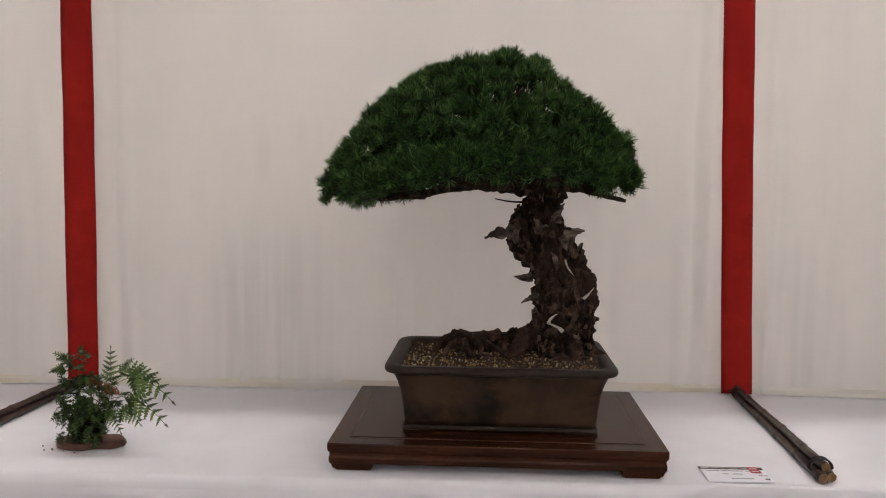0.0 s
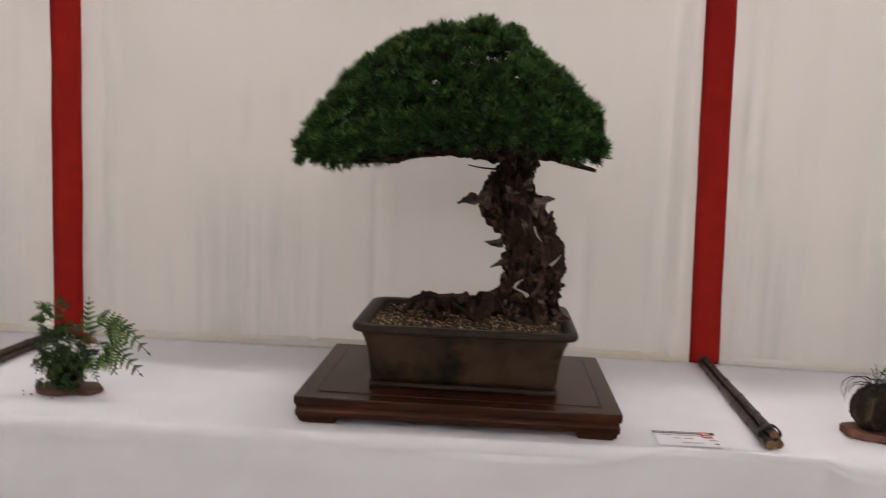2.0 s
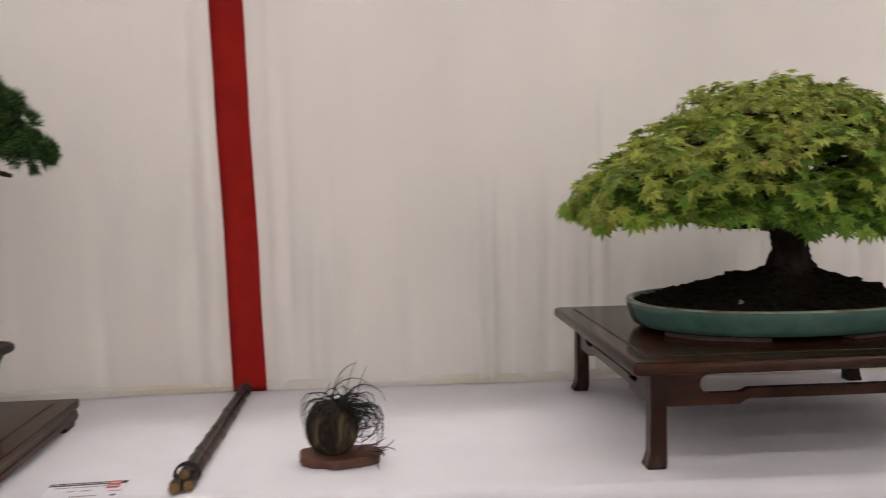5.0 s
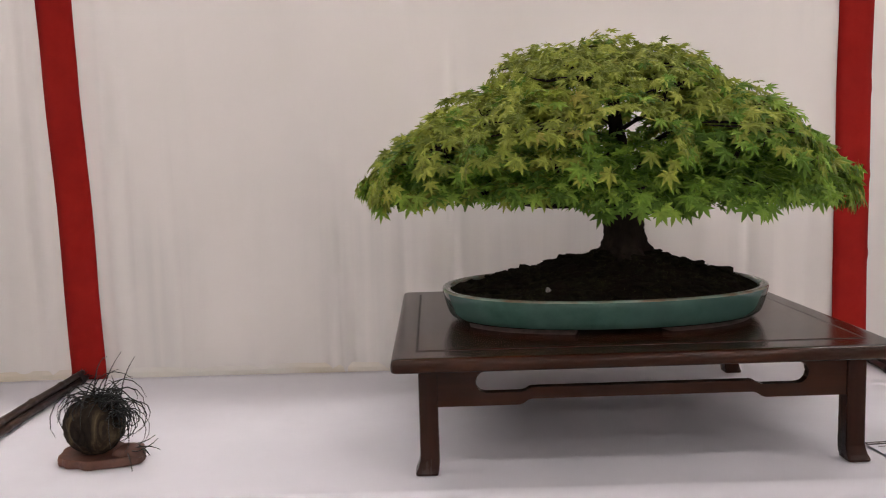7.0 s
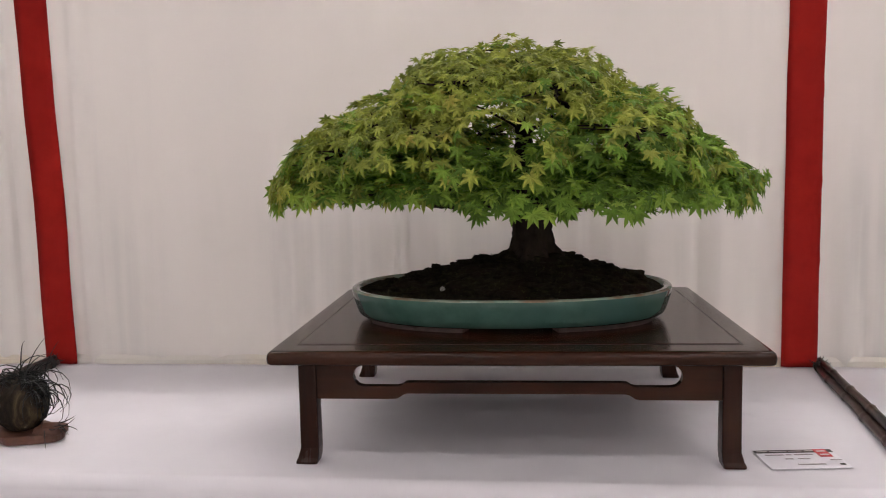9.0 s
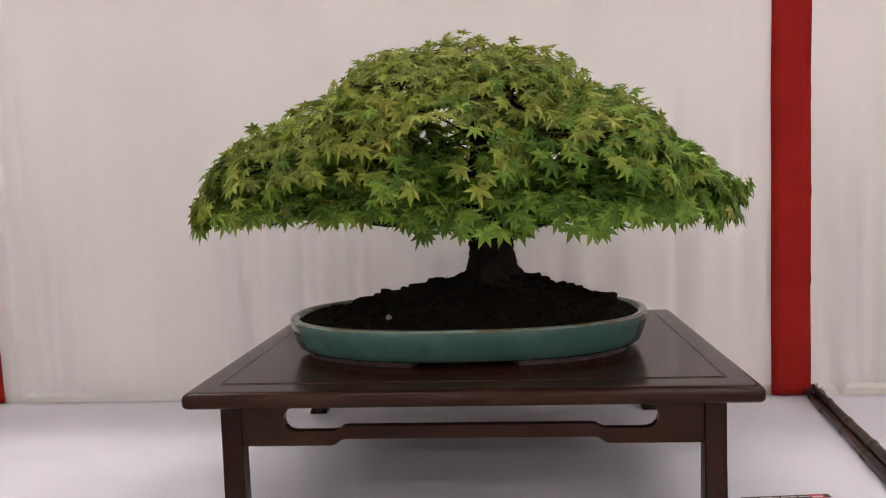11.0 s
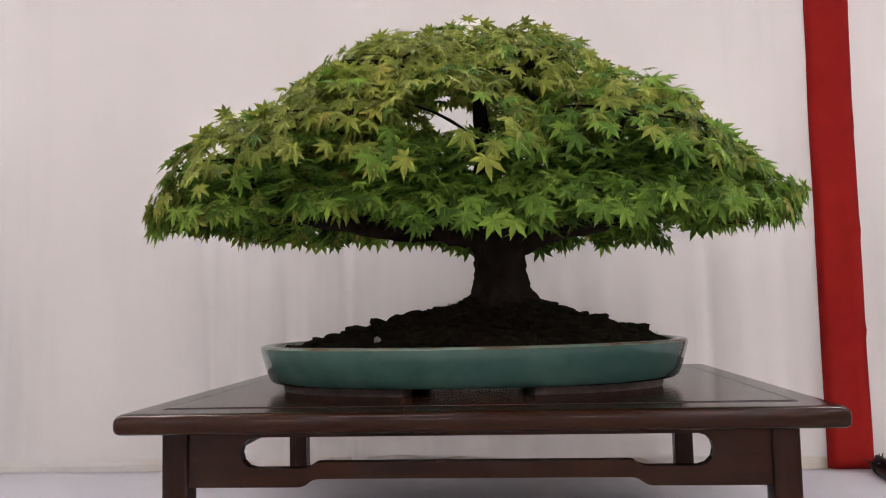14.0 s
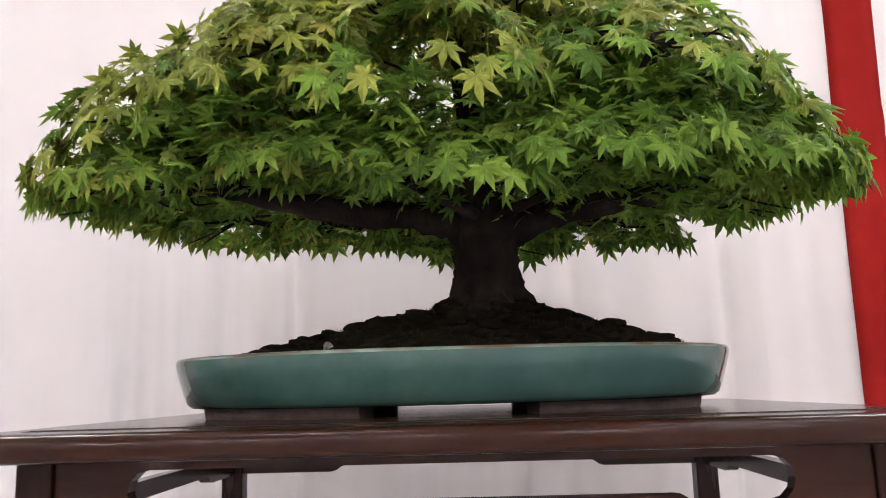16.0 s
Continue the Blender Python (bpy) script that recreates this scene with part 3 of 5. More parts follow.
# ---- bamboo bundles ----
def bamboo_bundle(near, far, label):
    a, b = Vector(near), Vector(far)
    length = (b - a).length
    turn = math.degrees(math.atan2(-(b - a).x, (b - a).y))
    t = thing("bamboo_bundle", pose(a.x, a.y, CLOTH_Z, 0, 0, turn), label, "bamboo", "bamboo bundles")
    for sx, sz, start, rad, seed in ((-0.0118, 0.0118, 0.0, 0.0116, 1.3), (0.0116, 0.0113, 0.014, 0.0108, 4.1), (0.001, 0.031, 0.026, 0.0106, 7.7)):
        path, y = [], start
        while y <= length:
            k = (y - start) / length
            node = max(0.0, 1 - abs(((y + seed * 0.05) % 0.16) - 0.08) / 0.008) * 0.0034
            path.append((sx * (1 - 0.35 * k) + 0.0030 * noise.noise((seed, y * 5, 0)), y, max(sz * (1 - 0.12 * k), rad * 0.9), rad * (1 - 0.3 * k) + node))
            y += 0.008
        stalk = part("stalk", tube(path, 14, 0.07, 45, seed=seed), BAMBOO, t, smooth=True)
        ring = lofted([(rounded_ring(rad * 0.97, rad * 0.97, 0, 4, 2.0), 0.0), (rounded_ring(rad * 0.97, rad * 0.97, 0, 4, 2.0), 0.002), (rounded_ring(rad * 0.36, rad * 0.36, 0, 4, 2.0), 0.002), (rounded_ring(rad * 0.34, rad * 0.34, 0, 4, 2.0), -0.004)], True, True)
        bmesh.ops.transform(ring, matrix=pose(path[0][0], start - 0.0005, path[0][2], 90), verts=ring.verts)
        part("cut_end", ring, BAMBOO_CUT, stalk, "pale cut bamboo end with a hollow core")
    for y0 in (0.045, length - 0.05):
        loop, turns = [], 4
        for k in range(turns * 20 + 1):
            ang = 2 * math.pi * k / 20
            s = 1 - 0.3 * y0 / length
            loop.append((0.0255 * s * math.cos(ang), y0 + 0.022 * k / (turns * 20), 0.021 * s + max(-0.0192 * s, 0.0235 * s * math.sin(ang)), 0.0020))
        part("cord", tube(loop, 6), BLACK_TIE, t, "black binding cord")
    tuft = bmesh.new()
    rng = random.Random(int(near[0] * 100))
    for _ in range(26):
        ang, out = rng.uniform(0, math.pi), rng.uniform(0.008, 0.03)
        y0 = length - rng.uniform(0.0, 0.04)
        tube([(0.008 * math.cos(ang), y0, 0.014 + 0.01 * math.sin(ang), 0.0016), (out * math.cos(ang), y0 + rng.uniform(-0.01, 0.012), 0.014 + out * math.sin(ang), 0.0006)], 4, bm=tuft)
    part("frayed_sheath", tuft, BLACK_TIE, t, "frayed dark leaf sheath")


bamboo_bundle((0.7735, 1.99), (0.761, 2.79), "bundle of three black bamboo stalks lying across the tablecloth")
bamboo_bundle((-1.385, 1.90), (-1.392, 2.60), "bundle of black bamboo stalks lying behind the fern")
bamboo_bundle((2.892, 1.99), (2.972, 2.79), "bundle of black bamboo stalks lying beside the maple stand")


# ---- name cards ----
def display_card(x, y, turn, tilt, words):
    t = thing("display_card", pose(x, y, CLOTH_Z + 0.0012, tilt, 0, turn), "white name card with black header and red square on cloth", "card", "name cards")
    w, d = 0.153, 0.100
    bm, n = bmesh.new(), 12
    rows = []
    for i in range(n + 1):
        u = i / n
        curl = 0.0
        rows.append([bm.verts.new((u * w, v * d, curl * (1 - 0.5 * v) + dz)) for v, dz in ((0, 0.0006), (0.5, 0.0006), (1, 0.0006), (1, 0), (0.5, 0), (0, 0))])
    for a, b in zip(rows, rows[1:]):
        for k in range(6):
            bm.faces.new((a[k], b[k], b[(k + 1) % 6], a[(k + 1) % 6]))
    bm.faces.new(rows[0])
    bm.faces.new(rows[-1][::-1])
    sheet = part("sheet", bm, PAPER, t, smooth=False)

    def printed(name, x0, x1, y0, y1, mat_, lift=0.0012):
        part(name, box(x1 - x0, y1 - y0, 0.0004, ((x0 + x1) / 2, (y0 + y1) / 2, lift)), mat_, sheet)

    printed("header_band", 0.0, w, d - 0.016, d - 0.001, INK, 0.0008)
    x0 = 0.004
    for length in (0.022, 0.034, 0.027, 0.018):
        printed("header_bar", x0, x0 + length, d - 0.0098, d - 0.0066, PALE_INK, 0.0010)
        x0 += length + 0.004
    printed("red_square", 0.117, 0.142, d - 0.042, d - 0.001, RED_INK, 0.0013)
    for k in range(2):
        printed("square_bar", 0.121, 0.138, d - 0.016 - 0.018 * k, d - 0.010 - 0.018 * k, PALE_INK, 0.0018)
    x0 = 0.014
    for length in words:
        printed("title_bar", x0, x0 + length, d - 0.030, d - 0.0262, GREY_INK, 0.0012)
        x0 += length + 0.005
    for xa, xb, yy in ((0.045, 0.06, 0.048), (0.07, 0.092, 0.048), (0.058, 0.11, 0.018), (0.128, 0.15, 0.040)):
        printed("text_bar", xa, xb, yy, yy + 0.0038, GREY_INK, 0.0014)
    printed("corner_mark", 0.136, 0.146, 0.014, 0.021, INK, 0.0017)


display_card(0.499, 1.967, 4.0, 0.0, (0.03, 0.052, 0.02))
display_card(2.635, 2.030, 6.0, 0.0, (0.036, 0.011, 0.036))


# ---- low stand under the pine ----
PINE_TURN = 2.4


def pine_stand():
    t = thing("bonsai_stand", pose(-0.006, 2.2255, CLOTH_Z, 0, 0, PINE_TURN), "low dark brown lacquered wooden stand under the pine pot", "stand")
    hx, hy = 0.402, 0.278
    profile = [(0.982, 0.018), (0.985, 0.030), (0.975, 0.036), (0.975, 0.042), (0.995, 0.048), (1.0, 0.054), (1.0, 0.064), (0.994, 0.0675)]
    rings = [(rounded_ring(hx - (1 - s) * 0.8 * hx * 0.6, hy - (1 - s) * 0.8 * hx * 0.6, 0.004, 3), z) for s, z in profile]
    part("body", lofted(rings), BROWN_WOOD, t)
    part("top_panel", box(2 * hx - 0.10, 2 * hy - 0.10, 0.003, (0, 0, 0.0665), 0.001), BROWN_WOOD, t)
    for sx, sy, lx, ly in ((0, 1, 2 * hx - 0.092, 0.0042), (0, -1, 2 * hx - 0.092, 0.0042), (1, 0, 0.0042, 2 * hy - 0.092), (-1, 0, 0.0042, 2 * hy - 0.092)):
        part("groove", box(lx, ly, 0.0006, (sx * (hx - 0.0475), sy * (hy - 0.0475), 0.0672)), INLAY, t, "dark groove line")
    for sx in (-1, 1):
        for sy in (-1, 1):
            out = [(hx - 0.020, 0.0), (hx - 0.102, 0.0), (hx - 0.107, 0.004), (hx - 0.104, 0.010), (hx - 0.112, 0.018), (hx - 0.008, 0.020), (hx - 0.007, 0.014), (hx - 0.014, 0.007)]
            bm = prism([(sx * x, z) for x, z in out], 0.028, bevel=0.0015)
            bmesh.ops.translate(bm, vec=(0, sy * (hy - 0.022), 0), verts=bm.verts)
            part("foot", bm, BROWN_WOOD, t)
            out = [(sy * x, z) for x, z in [(hy - 0.020, 0.0), (hy - 0.082, 0.0), (hy - 0.087, 0.004), (hy - 0.084, 0.010), (hy - 0.092, 0.018), (hy - 0.008, 0.019), (hy - 0.014, 0.007)]]
            bm = prism(out, 0.027, bevel=0.0015)
            bmesh.ops.transform(bm, matrix=pose(sx * (hx - 0.0225), 0, 0, 0, 0, 90), verts=bm.verts)
            part("foot_return", bm, BROWN_WOOD, t)


pine_stand()


# ---- pine pot ----
POT1_Z = CLOTH_Z + 0.0695


def pine_pot():
    t = thing("bonsai_pot", pose(0.003, 2.222, POT1_Z, 0, 0, PINE_TURN), "rectangular unglazed brown stoneware bonsai pot with flared lip", "pot")
    hx, hy = 0.288, 0.211
    outer = [(0.236, 0.163, 0.020, 0.014), (0.240, 0.167, 0.022, 0.030), (0.243, 0.170, 0.022, 0.060), (0.248, 0.175, 0.024, 0.095), (0.256, 0.183, 0.028, 0.125), (0.264, 0.191, 0.034, 0.142), (0.268, 0.195, 0.038, 0.149)]
    rings = [(rounded_ring(a, b, c), z) for a, b, c, z in outer]
    part("body", lofted(rings), STONEWARE, t, smooth=True)
    base = [(0.240, 0.167, 0.022, 0.004), (0.244, 0.171, 0.022, 0.008), (0.240, 0.167, 0.022, 0.0145)]
    part("base_band", lofted([(rounded_ring(a, b, c), z) for a, b, c, z in base]), STONEWARE_RIM, t, "dark moulded band round the foot of the pot")
    for sx in (-1, 1):
        for sy in (-1, 1):
            part("foot", box(0.075, 0.05, 0.006, (sx * 0.198, sy * 0.138, -0.001), 0.002), STONEWARE, t)
    lip = [(0.266, 0.193, 0.040, 0.147), (hx - 0.003, hy - 0.003, 0.052, 0.151), (hx, hy, 0.054, 0.156), (hx - 0.001, hy - 0.001, 0.053, 0.164), (hx - 0.006, hy - 0.006, 0.05, 0.169), (hx - 0.032, hy - 0.032, 0.034, 0.1675), (hx - 0.038, hy - 0.038, 0.03, 0.160), (hx - 0.040, hy - 0.040, 0.03, 0.145)]
    part("lip", lofted([(rounded_ring(a, b, c, 10), z) for a, b, c, z in lip], False, False), STONEWARE_RIM, t, "wide worn flaring lip with rounded corners", smooth=True)


pine_pot()

PINE_AT = pose(0.003, 2.222, POT1_Z + 0.160, 0, 0, PINE_TURN)


def pine_soil():
    bm, rows = bmesh.new(), []
    nx, ny = 60, 44
    hx, hy = 0.246, 0.172
    for j in range(ny + 1):
        row = []
        for i in range(nx + 1):
            x, y = (2 * i / nx - 1) * hx, (2 * j / ny - 1) * hy
            rise = 0.018 * math.exp(-((x - 0.12) / 0.16) ** 2 - (y / 0.12) ** 2) + 0.012 * math.exp(-((x + 0.1) / 0.1) ** 2 - (y / 0.09) ** 2)
            row.append(bm.verts.new((x, y, -0.004 + rise + 0.004 * noise.noise((x * 22, y * 22, 0)) + 0.002 * noise.noise((x * 80, y * 80, 0)))))
        rows.append(row)
    for a, b in zip(rows, rows[1:]):
        for k in range(nx):
            bm.faces.new((a[k], a[k + 1], b[k + 1], b[k]))
    soil = thing("potting_soil", PINE_AT, "granular brown and gold bonsai soil filling the pot", "soil")
    part("bed", bm, SOIL, soil, smooth=True)
    rng = random.Random(4)
    grains = []
    for k in range(4):
        g = bmesh.new()
        bmesh.ops.create_icosphere(g, subdivisions=1, radius=1.0)
        for v in g.verts:
            v.co *= 0.75 + 0.5 * rng.random()
        grains.append((np.array([v.co[:] for v in g.verts]), [[v.index for v in f.verts] for f in g.faces]))
        g.free()
    placed = []
    while len(placed) < 3800:
        x, y = rng.uniform(-hx, hx), rng.uniform(-hy, hy) if rng.random() < 0.5 else rng.uniform(-hy, -0.02)
        rise = 0.018 * math.exp(-((x - 0.12) / 0.16) ** 2 - (y / 0.12) ** 2) + 0.012 * math.exp(-((x + 0.1) / 0.1) ** 2 - (y / 0.09) ** 2)
        z = -0.004 + rise + 0.004 * noise.noise((x * 22, y * 22, 0)) + 0.002 * noise.noise((x * 80, y * 80, 0))
        s = rng.uniform(0.0016, 0.0034)
        placed.append((pose(x, y, z + s * 0.5, rng.uniform(0, 360), rng.uniform(0, 360), 0) @ Matrix.Scale(s, 4), rng.randrange(4), rng.choices((0, 1, 2), (10, 3, 1))[0]))
    mats = [surface("grain_brown", [(0.3, (0.020, 0.011, 0.006)), (0.7, (0.060, 0.034, 0.016))], 200, rough=0.9, bump=0), surface("grain_gold", [(0.3, (0.15, 0.090, 0.026)), (0.7, (0.30, 0.19, 0.06))], 200, rough=0.85, bump=0), surface("grain_pale", [(0.3, (0.34, 0.28, 0.18)), (0.7, (0.46, 0.38, 0.25))], 200, rough=0.85, bump=0)]
    tagged(part("grit", joined_copies("soil_grains", grains, placed, mats), None, soil), "loose gold and brown soil granules", "", "", "stuff")


pine_soil()


# ---- pine ----
def jin(root, tip, r0, mat_, parent, seed, bend=0.0, name="jin"):
    a, b = Vector(root), Vector(tip)
    d = b - a
    side = d.orthogonal().normalized() * d.length * bend
    path = smooth_path([(*a, r0), (*(a + d * 0.35 + side), r0 * 0.66), (*(a + d * 0.75 + side * 0.6), r0 * 0.34), (*b, r0 * 0.10)], 9)
    return part(name, tube(path, 18, 0.62, 62, 0.26, 4, seed=seed), mat_, parent, "weathered broken deadwood stub")


def crown_interp(x, table):
    return float(np.interp(x, [p[0] for p in table], [p[1] for p in table]))


PINE_TOP = [(-0.470, 1.420), (-0.445, 1.481), (-0.409, 1.547), (-0.353, 1.616), (-0.307, 1.669), (-0.231, 1.726), (-0.118, 1.772), (-0.001, 1.792), (0.080, 1.773), (0.147, 1.705), (0.239, 1.634), (0.290, 1.577), (0.327, 1.501), (0.344, 1.440)]
PINE_LOW = [(-0.511, 1.430), (-0.460, 1.383), (-0.399, 1.373), (-0.277, 1.385), (-0.144, 1.425), (-0.042, 1.435), (0.060, 1.430), (0.172, 1.440), (0.244, 1.420), (0.325, 1.399), (0.371, 1.440)]
PINE_Y = 2.335


def needle_tuft(rng, count=28):
    verts, faces = [], []
    for _ in range(count):
        th, ph = rng.random() ** 0.7 * 1.25, rng.uniform(0, 2 * math.pi)
        d = Vector((math.sin(th) * math.cos(ph), math.sin(th) * math.sin(ph), math.cos(th)))
        ln, up = rng.uniform(0.7, 1.0), rng.uniform(0.0, 0.3)
        s = d.orthogonal().normalized() * 0.036
        a = Vector((0, 0, up))
        mid, tip = a + d * ln * 0.6, a + d * ln + Vector((0, 0, 0.10))
        b = len(verts)
        verts += [a - s * 0.7, a + s * 0.7, mid + s, mid - s, tip]
        faces += [[b, b + 1, b + 2, b + 3], [b + 3, b + 2, b + 4]]
    return np.array([v[:] for v in verts]), faces


def pine():
    t = thing("pine_bonsai", pose(0, 0, 0), "old five-needle pine bonsai with a rounded crown and flaky leaning trunk", "bonsai tree")
    trunk_path = smooth_path([(0.165, 2.255, 0.961, 0.0967), (0.162, 2.265, 1.010, 0.08504), (0.164, 2.280, 1.063, 0.07731), (0.175, 2.330, 1.117, 0.07566), (0.170, 2.361, 1.175, 0.07127), (0.139, 2.373, 1.236, 0.0703), (0.106, 2.380, 1.297, 0.07444), (0.099, 2.389, 1.343, 0.05949), (0.120, 2.393, 1.394, 0.04233), (0.138, 2.385, 1.440, 0.04133), (0.101, 2.365, 1.512, 0.03704), (0.040, 2.343, 1.583, 0.02662), (0.009, 2.340, 1.665, 0.01534), (-0.001, 2.340, 1.737, 0.006134)], 12)
    trunk = part("trunk", tube(trunk_path, 110, 0.36, 17, 0.06, 4), PINE_BARK, t)
    rng = random.Random(11)
    for _ in range(290):
        plates = bmesh.new()
        q = trunk_path[rng.randrange(6, 104)]
        ang = rng.uniform(0, 2 * math.pi)
        way = Vector((math.cos(ang), math.sin(ang), rng.uniform(-0.2, 0.3))).normalized()
        at = Vector(q[:3]) + way * (q[3] * rng.uniform(0.86, 1.06))
        big = rng.random() ** 2
        w, h, th = 0.004 + 0.009 * big, 0.011 + 0.028 * big, rng.uniform(0.0015, 0.0045)
        m = aimed(at, way + Vector((rng.gauss(0, 0.25), rng.gauss(0, 0.25), rng.uniform(-0.7, 0.3))), (rng.uniform(-0.4, 0.4), rng.uniform(-0.4, 0.4), 1), 1)
        pts = [(math.cos(a) * w * rng.uniform(0.45, 1.2), math.sin(a) * h * rng.uniform(0.45, 1.2)) for a in [2 * math.pi * k / 9 for k in range(9)]]
        lo = [plates.verts.new(m @ Vector((x * 1.05, y * 1.05, -th * 2.5))) for x, y in pts]
        hi = [plates.verts.new(m @ Vector((x, y, th * rng.uniform(0.3, 1.4)))) for x, y in pts]
        top = plates.verts.new(m @ Vector((rng.uniform(-0.3, 0.3) * w, rng.uniform(-0.3, 0.3) * h, th * rng.uniform(0.6, 1.9))))
        for k in range(9):
            plates.faces.new((lo[k], lo[(k + 1) % 9], hi[(k + 1) % 9], hi[k]))
            plates.faces.new((hi[k], hi[(k + 1) % 9], top))
        part("bark_plate", plates, PLATE_BARK, trunk)
    stubs = [((0.050, 2.335, 1.297), (-0.048, 2.345, 1.283), 0.024, DEADWOOD), ((0.086, 2.341, 1.180), (0.035, 2.351, 1.177), 0.014, DEADWOOD), ((0.101, 2.307, 1.126), (0.058, 2.277, 1.113), 0.011, DEADWOOD), ((0.157, 2.314, 1.277), (0.226, 2.319, 1.309), 0.020, DEADWOOD), ((0.147, 2.325, 1.332), (0.170, 2.321, 1.383), 0.014, DEADWOOD), ((0.106, 2.324, 1.322), (0.099, 2.296, 1.302), 0.020, DEADWOOD), ((0.137, 2.308, 1.251), (0.152, 2.292, 1.201), 0.010, DEADWOOD), ((0.218, 2.307, 1.140), (0.254, 2.295, 1.145), 0.017, PINE_BARK), ((0.212, 2.267, 1.126), (0.251, 2.276, 1.160), 0.0045, WHITE_DEADWOOD), ((0.174, 2.293, 1.231), (0.197, 2.282, 1.190), 0.0030, WHITE_DEADWOOD), ((0.164, 2.169, 1.056), (0.128, 2.177, 1.076), 0.005, WHITE_DEADWOOD), ((0.128, 2.177, 1.076), (0.152, 2.193, 1.099), 0.005, WHITE_DEADWOOD), ((0.179, 2.198, 1.039), (0.159, 2.168, 1.039), 0.018, PINE_BARK), ((0.213, 2.217, 1.034), (0.246, 2.237, 1.099), 0.018, PINE_BARK), ((0.204, 2.225, 1.063), (0.238, 2.263, 1.122), 0.013, PINE_BARK)]
    for k, (a, b, r, m) in enumerate(stubs):
        jin(a, b, r, m, trunk, k * 1.7, 0.12 if k % 2 else -0.1)
    part("twig", tube(smooth_path([(0.070, 2.341, 1.383, 0.003095), (0.019, 2.321, 1.386, 0.002272), (-0.020, 2.318, 1.393, 0.00155)], 5), 5), PINE_BARK, trunk)
    roots = [[(0.135, 2.262, 1.035, 0.048), (0.075, 2.252, 1.018, 0.038), (0.010, 2.246, 1.010, 0.032), (-0.045, 2.236, 1.004, 0.024), (-0.090, 2.222, 0.988, 0.014)], [(0.001, 2.236, 1.024, 0.01979), (-0.069, 2.211, 1.025, 0.01583), (-0.118, 2.197, 1.026, 0.01781), (-0.153, 2.185, 1.010, 0.01186), (-0.167, 2.178, 0.991, 0.005925)], [(-0.049, 2.216, 1.025, 0.007913), (-0.019, 2.176, 1.017, 0.005932), (0.020, 2.144, 0.998, 0.004938)], [(-0.108, 2.191, 1.025, 0.01088), (-0.128, 2.155, 1.010, 0.007906), (-0.142, 2.133, 0.991, 0.005924)], [(-0.088, 2.191, 1.025, 0.007912), (-0.083, 2.155, 1.013, 0.006919), (-0.073, 2.128, 0.991, 0.004936)], [(-0.059, 2.196, 1.023, 0.006923), (-0.044, 2.160, 1.009, 0.005929), (-0.049, 2.123, 0.989, 0.003948)], [(0.080, 2.197, 1.034, 0.02771), (0.050, 2.165, 1.015, 0.01779), (0.020, 2.143, 0.991, 0.009873)], [(0.184, 2.206, 1.025, 0.0277), (0.193, 2.174, 1.000, 0.01778), (0.198, 2.152, 0.981, 0.00987)]]
    for k, r in enumerate(roots):
        part("root", tube(smooth_path(r, 14), 28, 0.42, 38, 0.12, 4, seed=k * 3.1), PINE_BARK, t)
    limbs = [[(0.117, 2.385, 1.435, 0.03306), (0.029, 2.345, 1.432, 0.02688), (-0.054, 2.315, 1.443, 0.01965), (-0.095, 2.310, 1.428, 0.01552), (-0.147, 2.305, 1.424, 0.01241), (-0.199, 2.290, 1.407, 0.01086), (-0.250, 2.285, 1.407, 0.008278), (-0.302, 2.273, 1.390, 0.006203), (-0.353, 2.273, 1.390, 0.004135), (-0.384, 2.271, 1.383, 0.002066)], [(0.132, 2.385, 1.430, 0.02686), (0.205, 2.355, 1.430, 0.01551), (0.277, 2.335, 1.407, 0.009306), (0.334, 2.323, 1.391, 0.004132)], [(0.050, 2.345, 1.430, 0.02068), (-0.064, 2.255, 1.430, 0.01449), (-0.168, 2.195, 1.440, 0.00829), (-0.272, 2.155, 1.430, 0.004148)], [(0.122, 2.375, 1.440, 0.02067), (0.164, 2.273, 1.461, 0.01241), (0.205, 2.173, 1.461, 0.006215)], [(0.101, 2.393, 1.461, 0.02065), (-0.053, 2.495, 1.450, 0.01341), (-0.229, 2.535, 1.440, 0.007218)], [(0.122, 2.403, 1.461, 0.01858), (0.225, 2.493, 1.461, 0.01031)], [(0.060, 2.348, 1.553, 0.01847), (-0.104, 2.305, 1.573, 0.0123), (-0.247, 2.273, 1.584, 0.006148)], [(0.050, 2.345, 1.573, 0.01434), (0.142, 2.323, 1.583, 0.009217), (0.245, 2.307, 1.563, 0.005129)], [(-0.209, 2.295, 1.399, 0.01035), (-0.312, 2.335, 1.399, 0.007238), (-0.415, 2.353, 1.394, 0.003099)], [(-0.126, 2.305, 1.419, 0.008276), (-0.251, 2.225, 1.399, 0.005179), (-0.374, 2.202, 1.388, 0.003104)]]
    for k, l in enumerate(limbs):
        part("branch", tube(smooth_path(l, 9), 16, 0.42, 32, seed=k * 1.9), PINE_BARK, t)

    variants = [needle_tuft(random.Random(40 + k)) for k in range(5)]
    near, rest, twigs = [], [], bmesh.new()
    made, skin, tries = 0, [], 0
    while tries < 6000:
        tries += 1
        x, v, side = rng.uniform(-0.435, 0.323), math.sin(rng.uniform(-1.5, 1.5)), rng.random()
        top, low = crown_interp(x, PINE_TOP), crown_interp(x, PINE_LOW)
        reach = 0.29 * math.sqrt(max(0.0, 1 - ((x + 0.05) / 0.47) ** 2)) + 0.03
        y = PINE_Y + reach * v
        dome = math.sqrt(max(0.0, 1 - v * v * 0.96))
        lump = 0.040 * noise.noise((x * 8, y * 8, 1.0))
        zt = low + 0.03 + (top - low - 0.03) * dome ** 0.9 + lump - 0.050
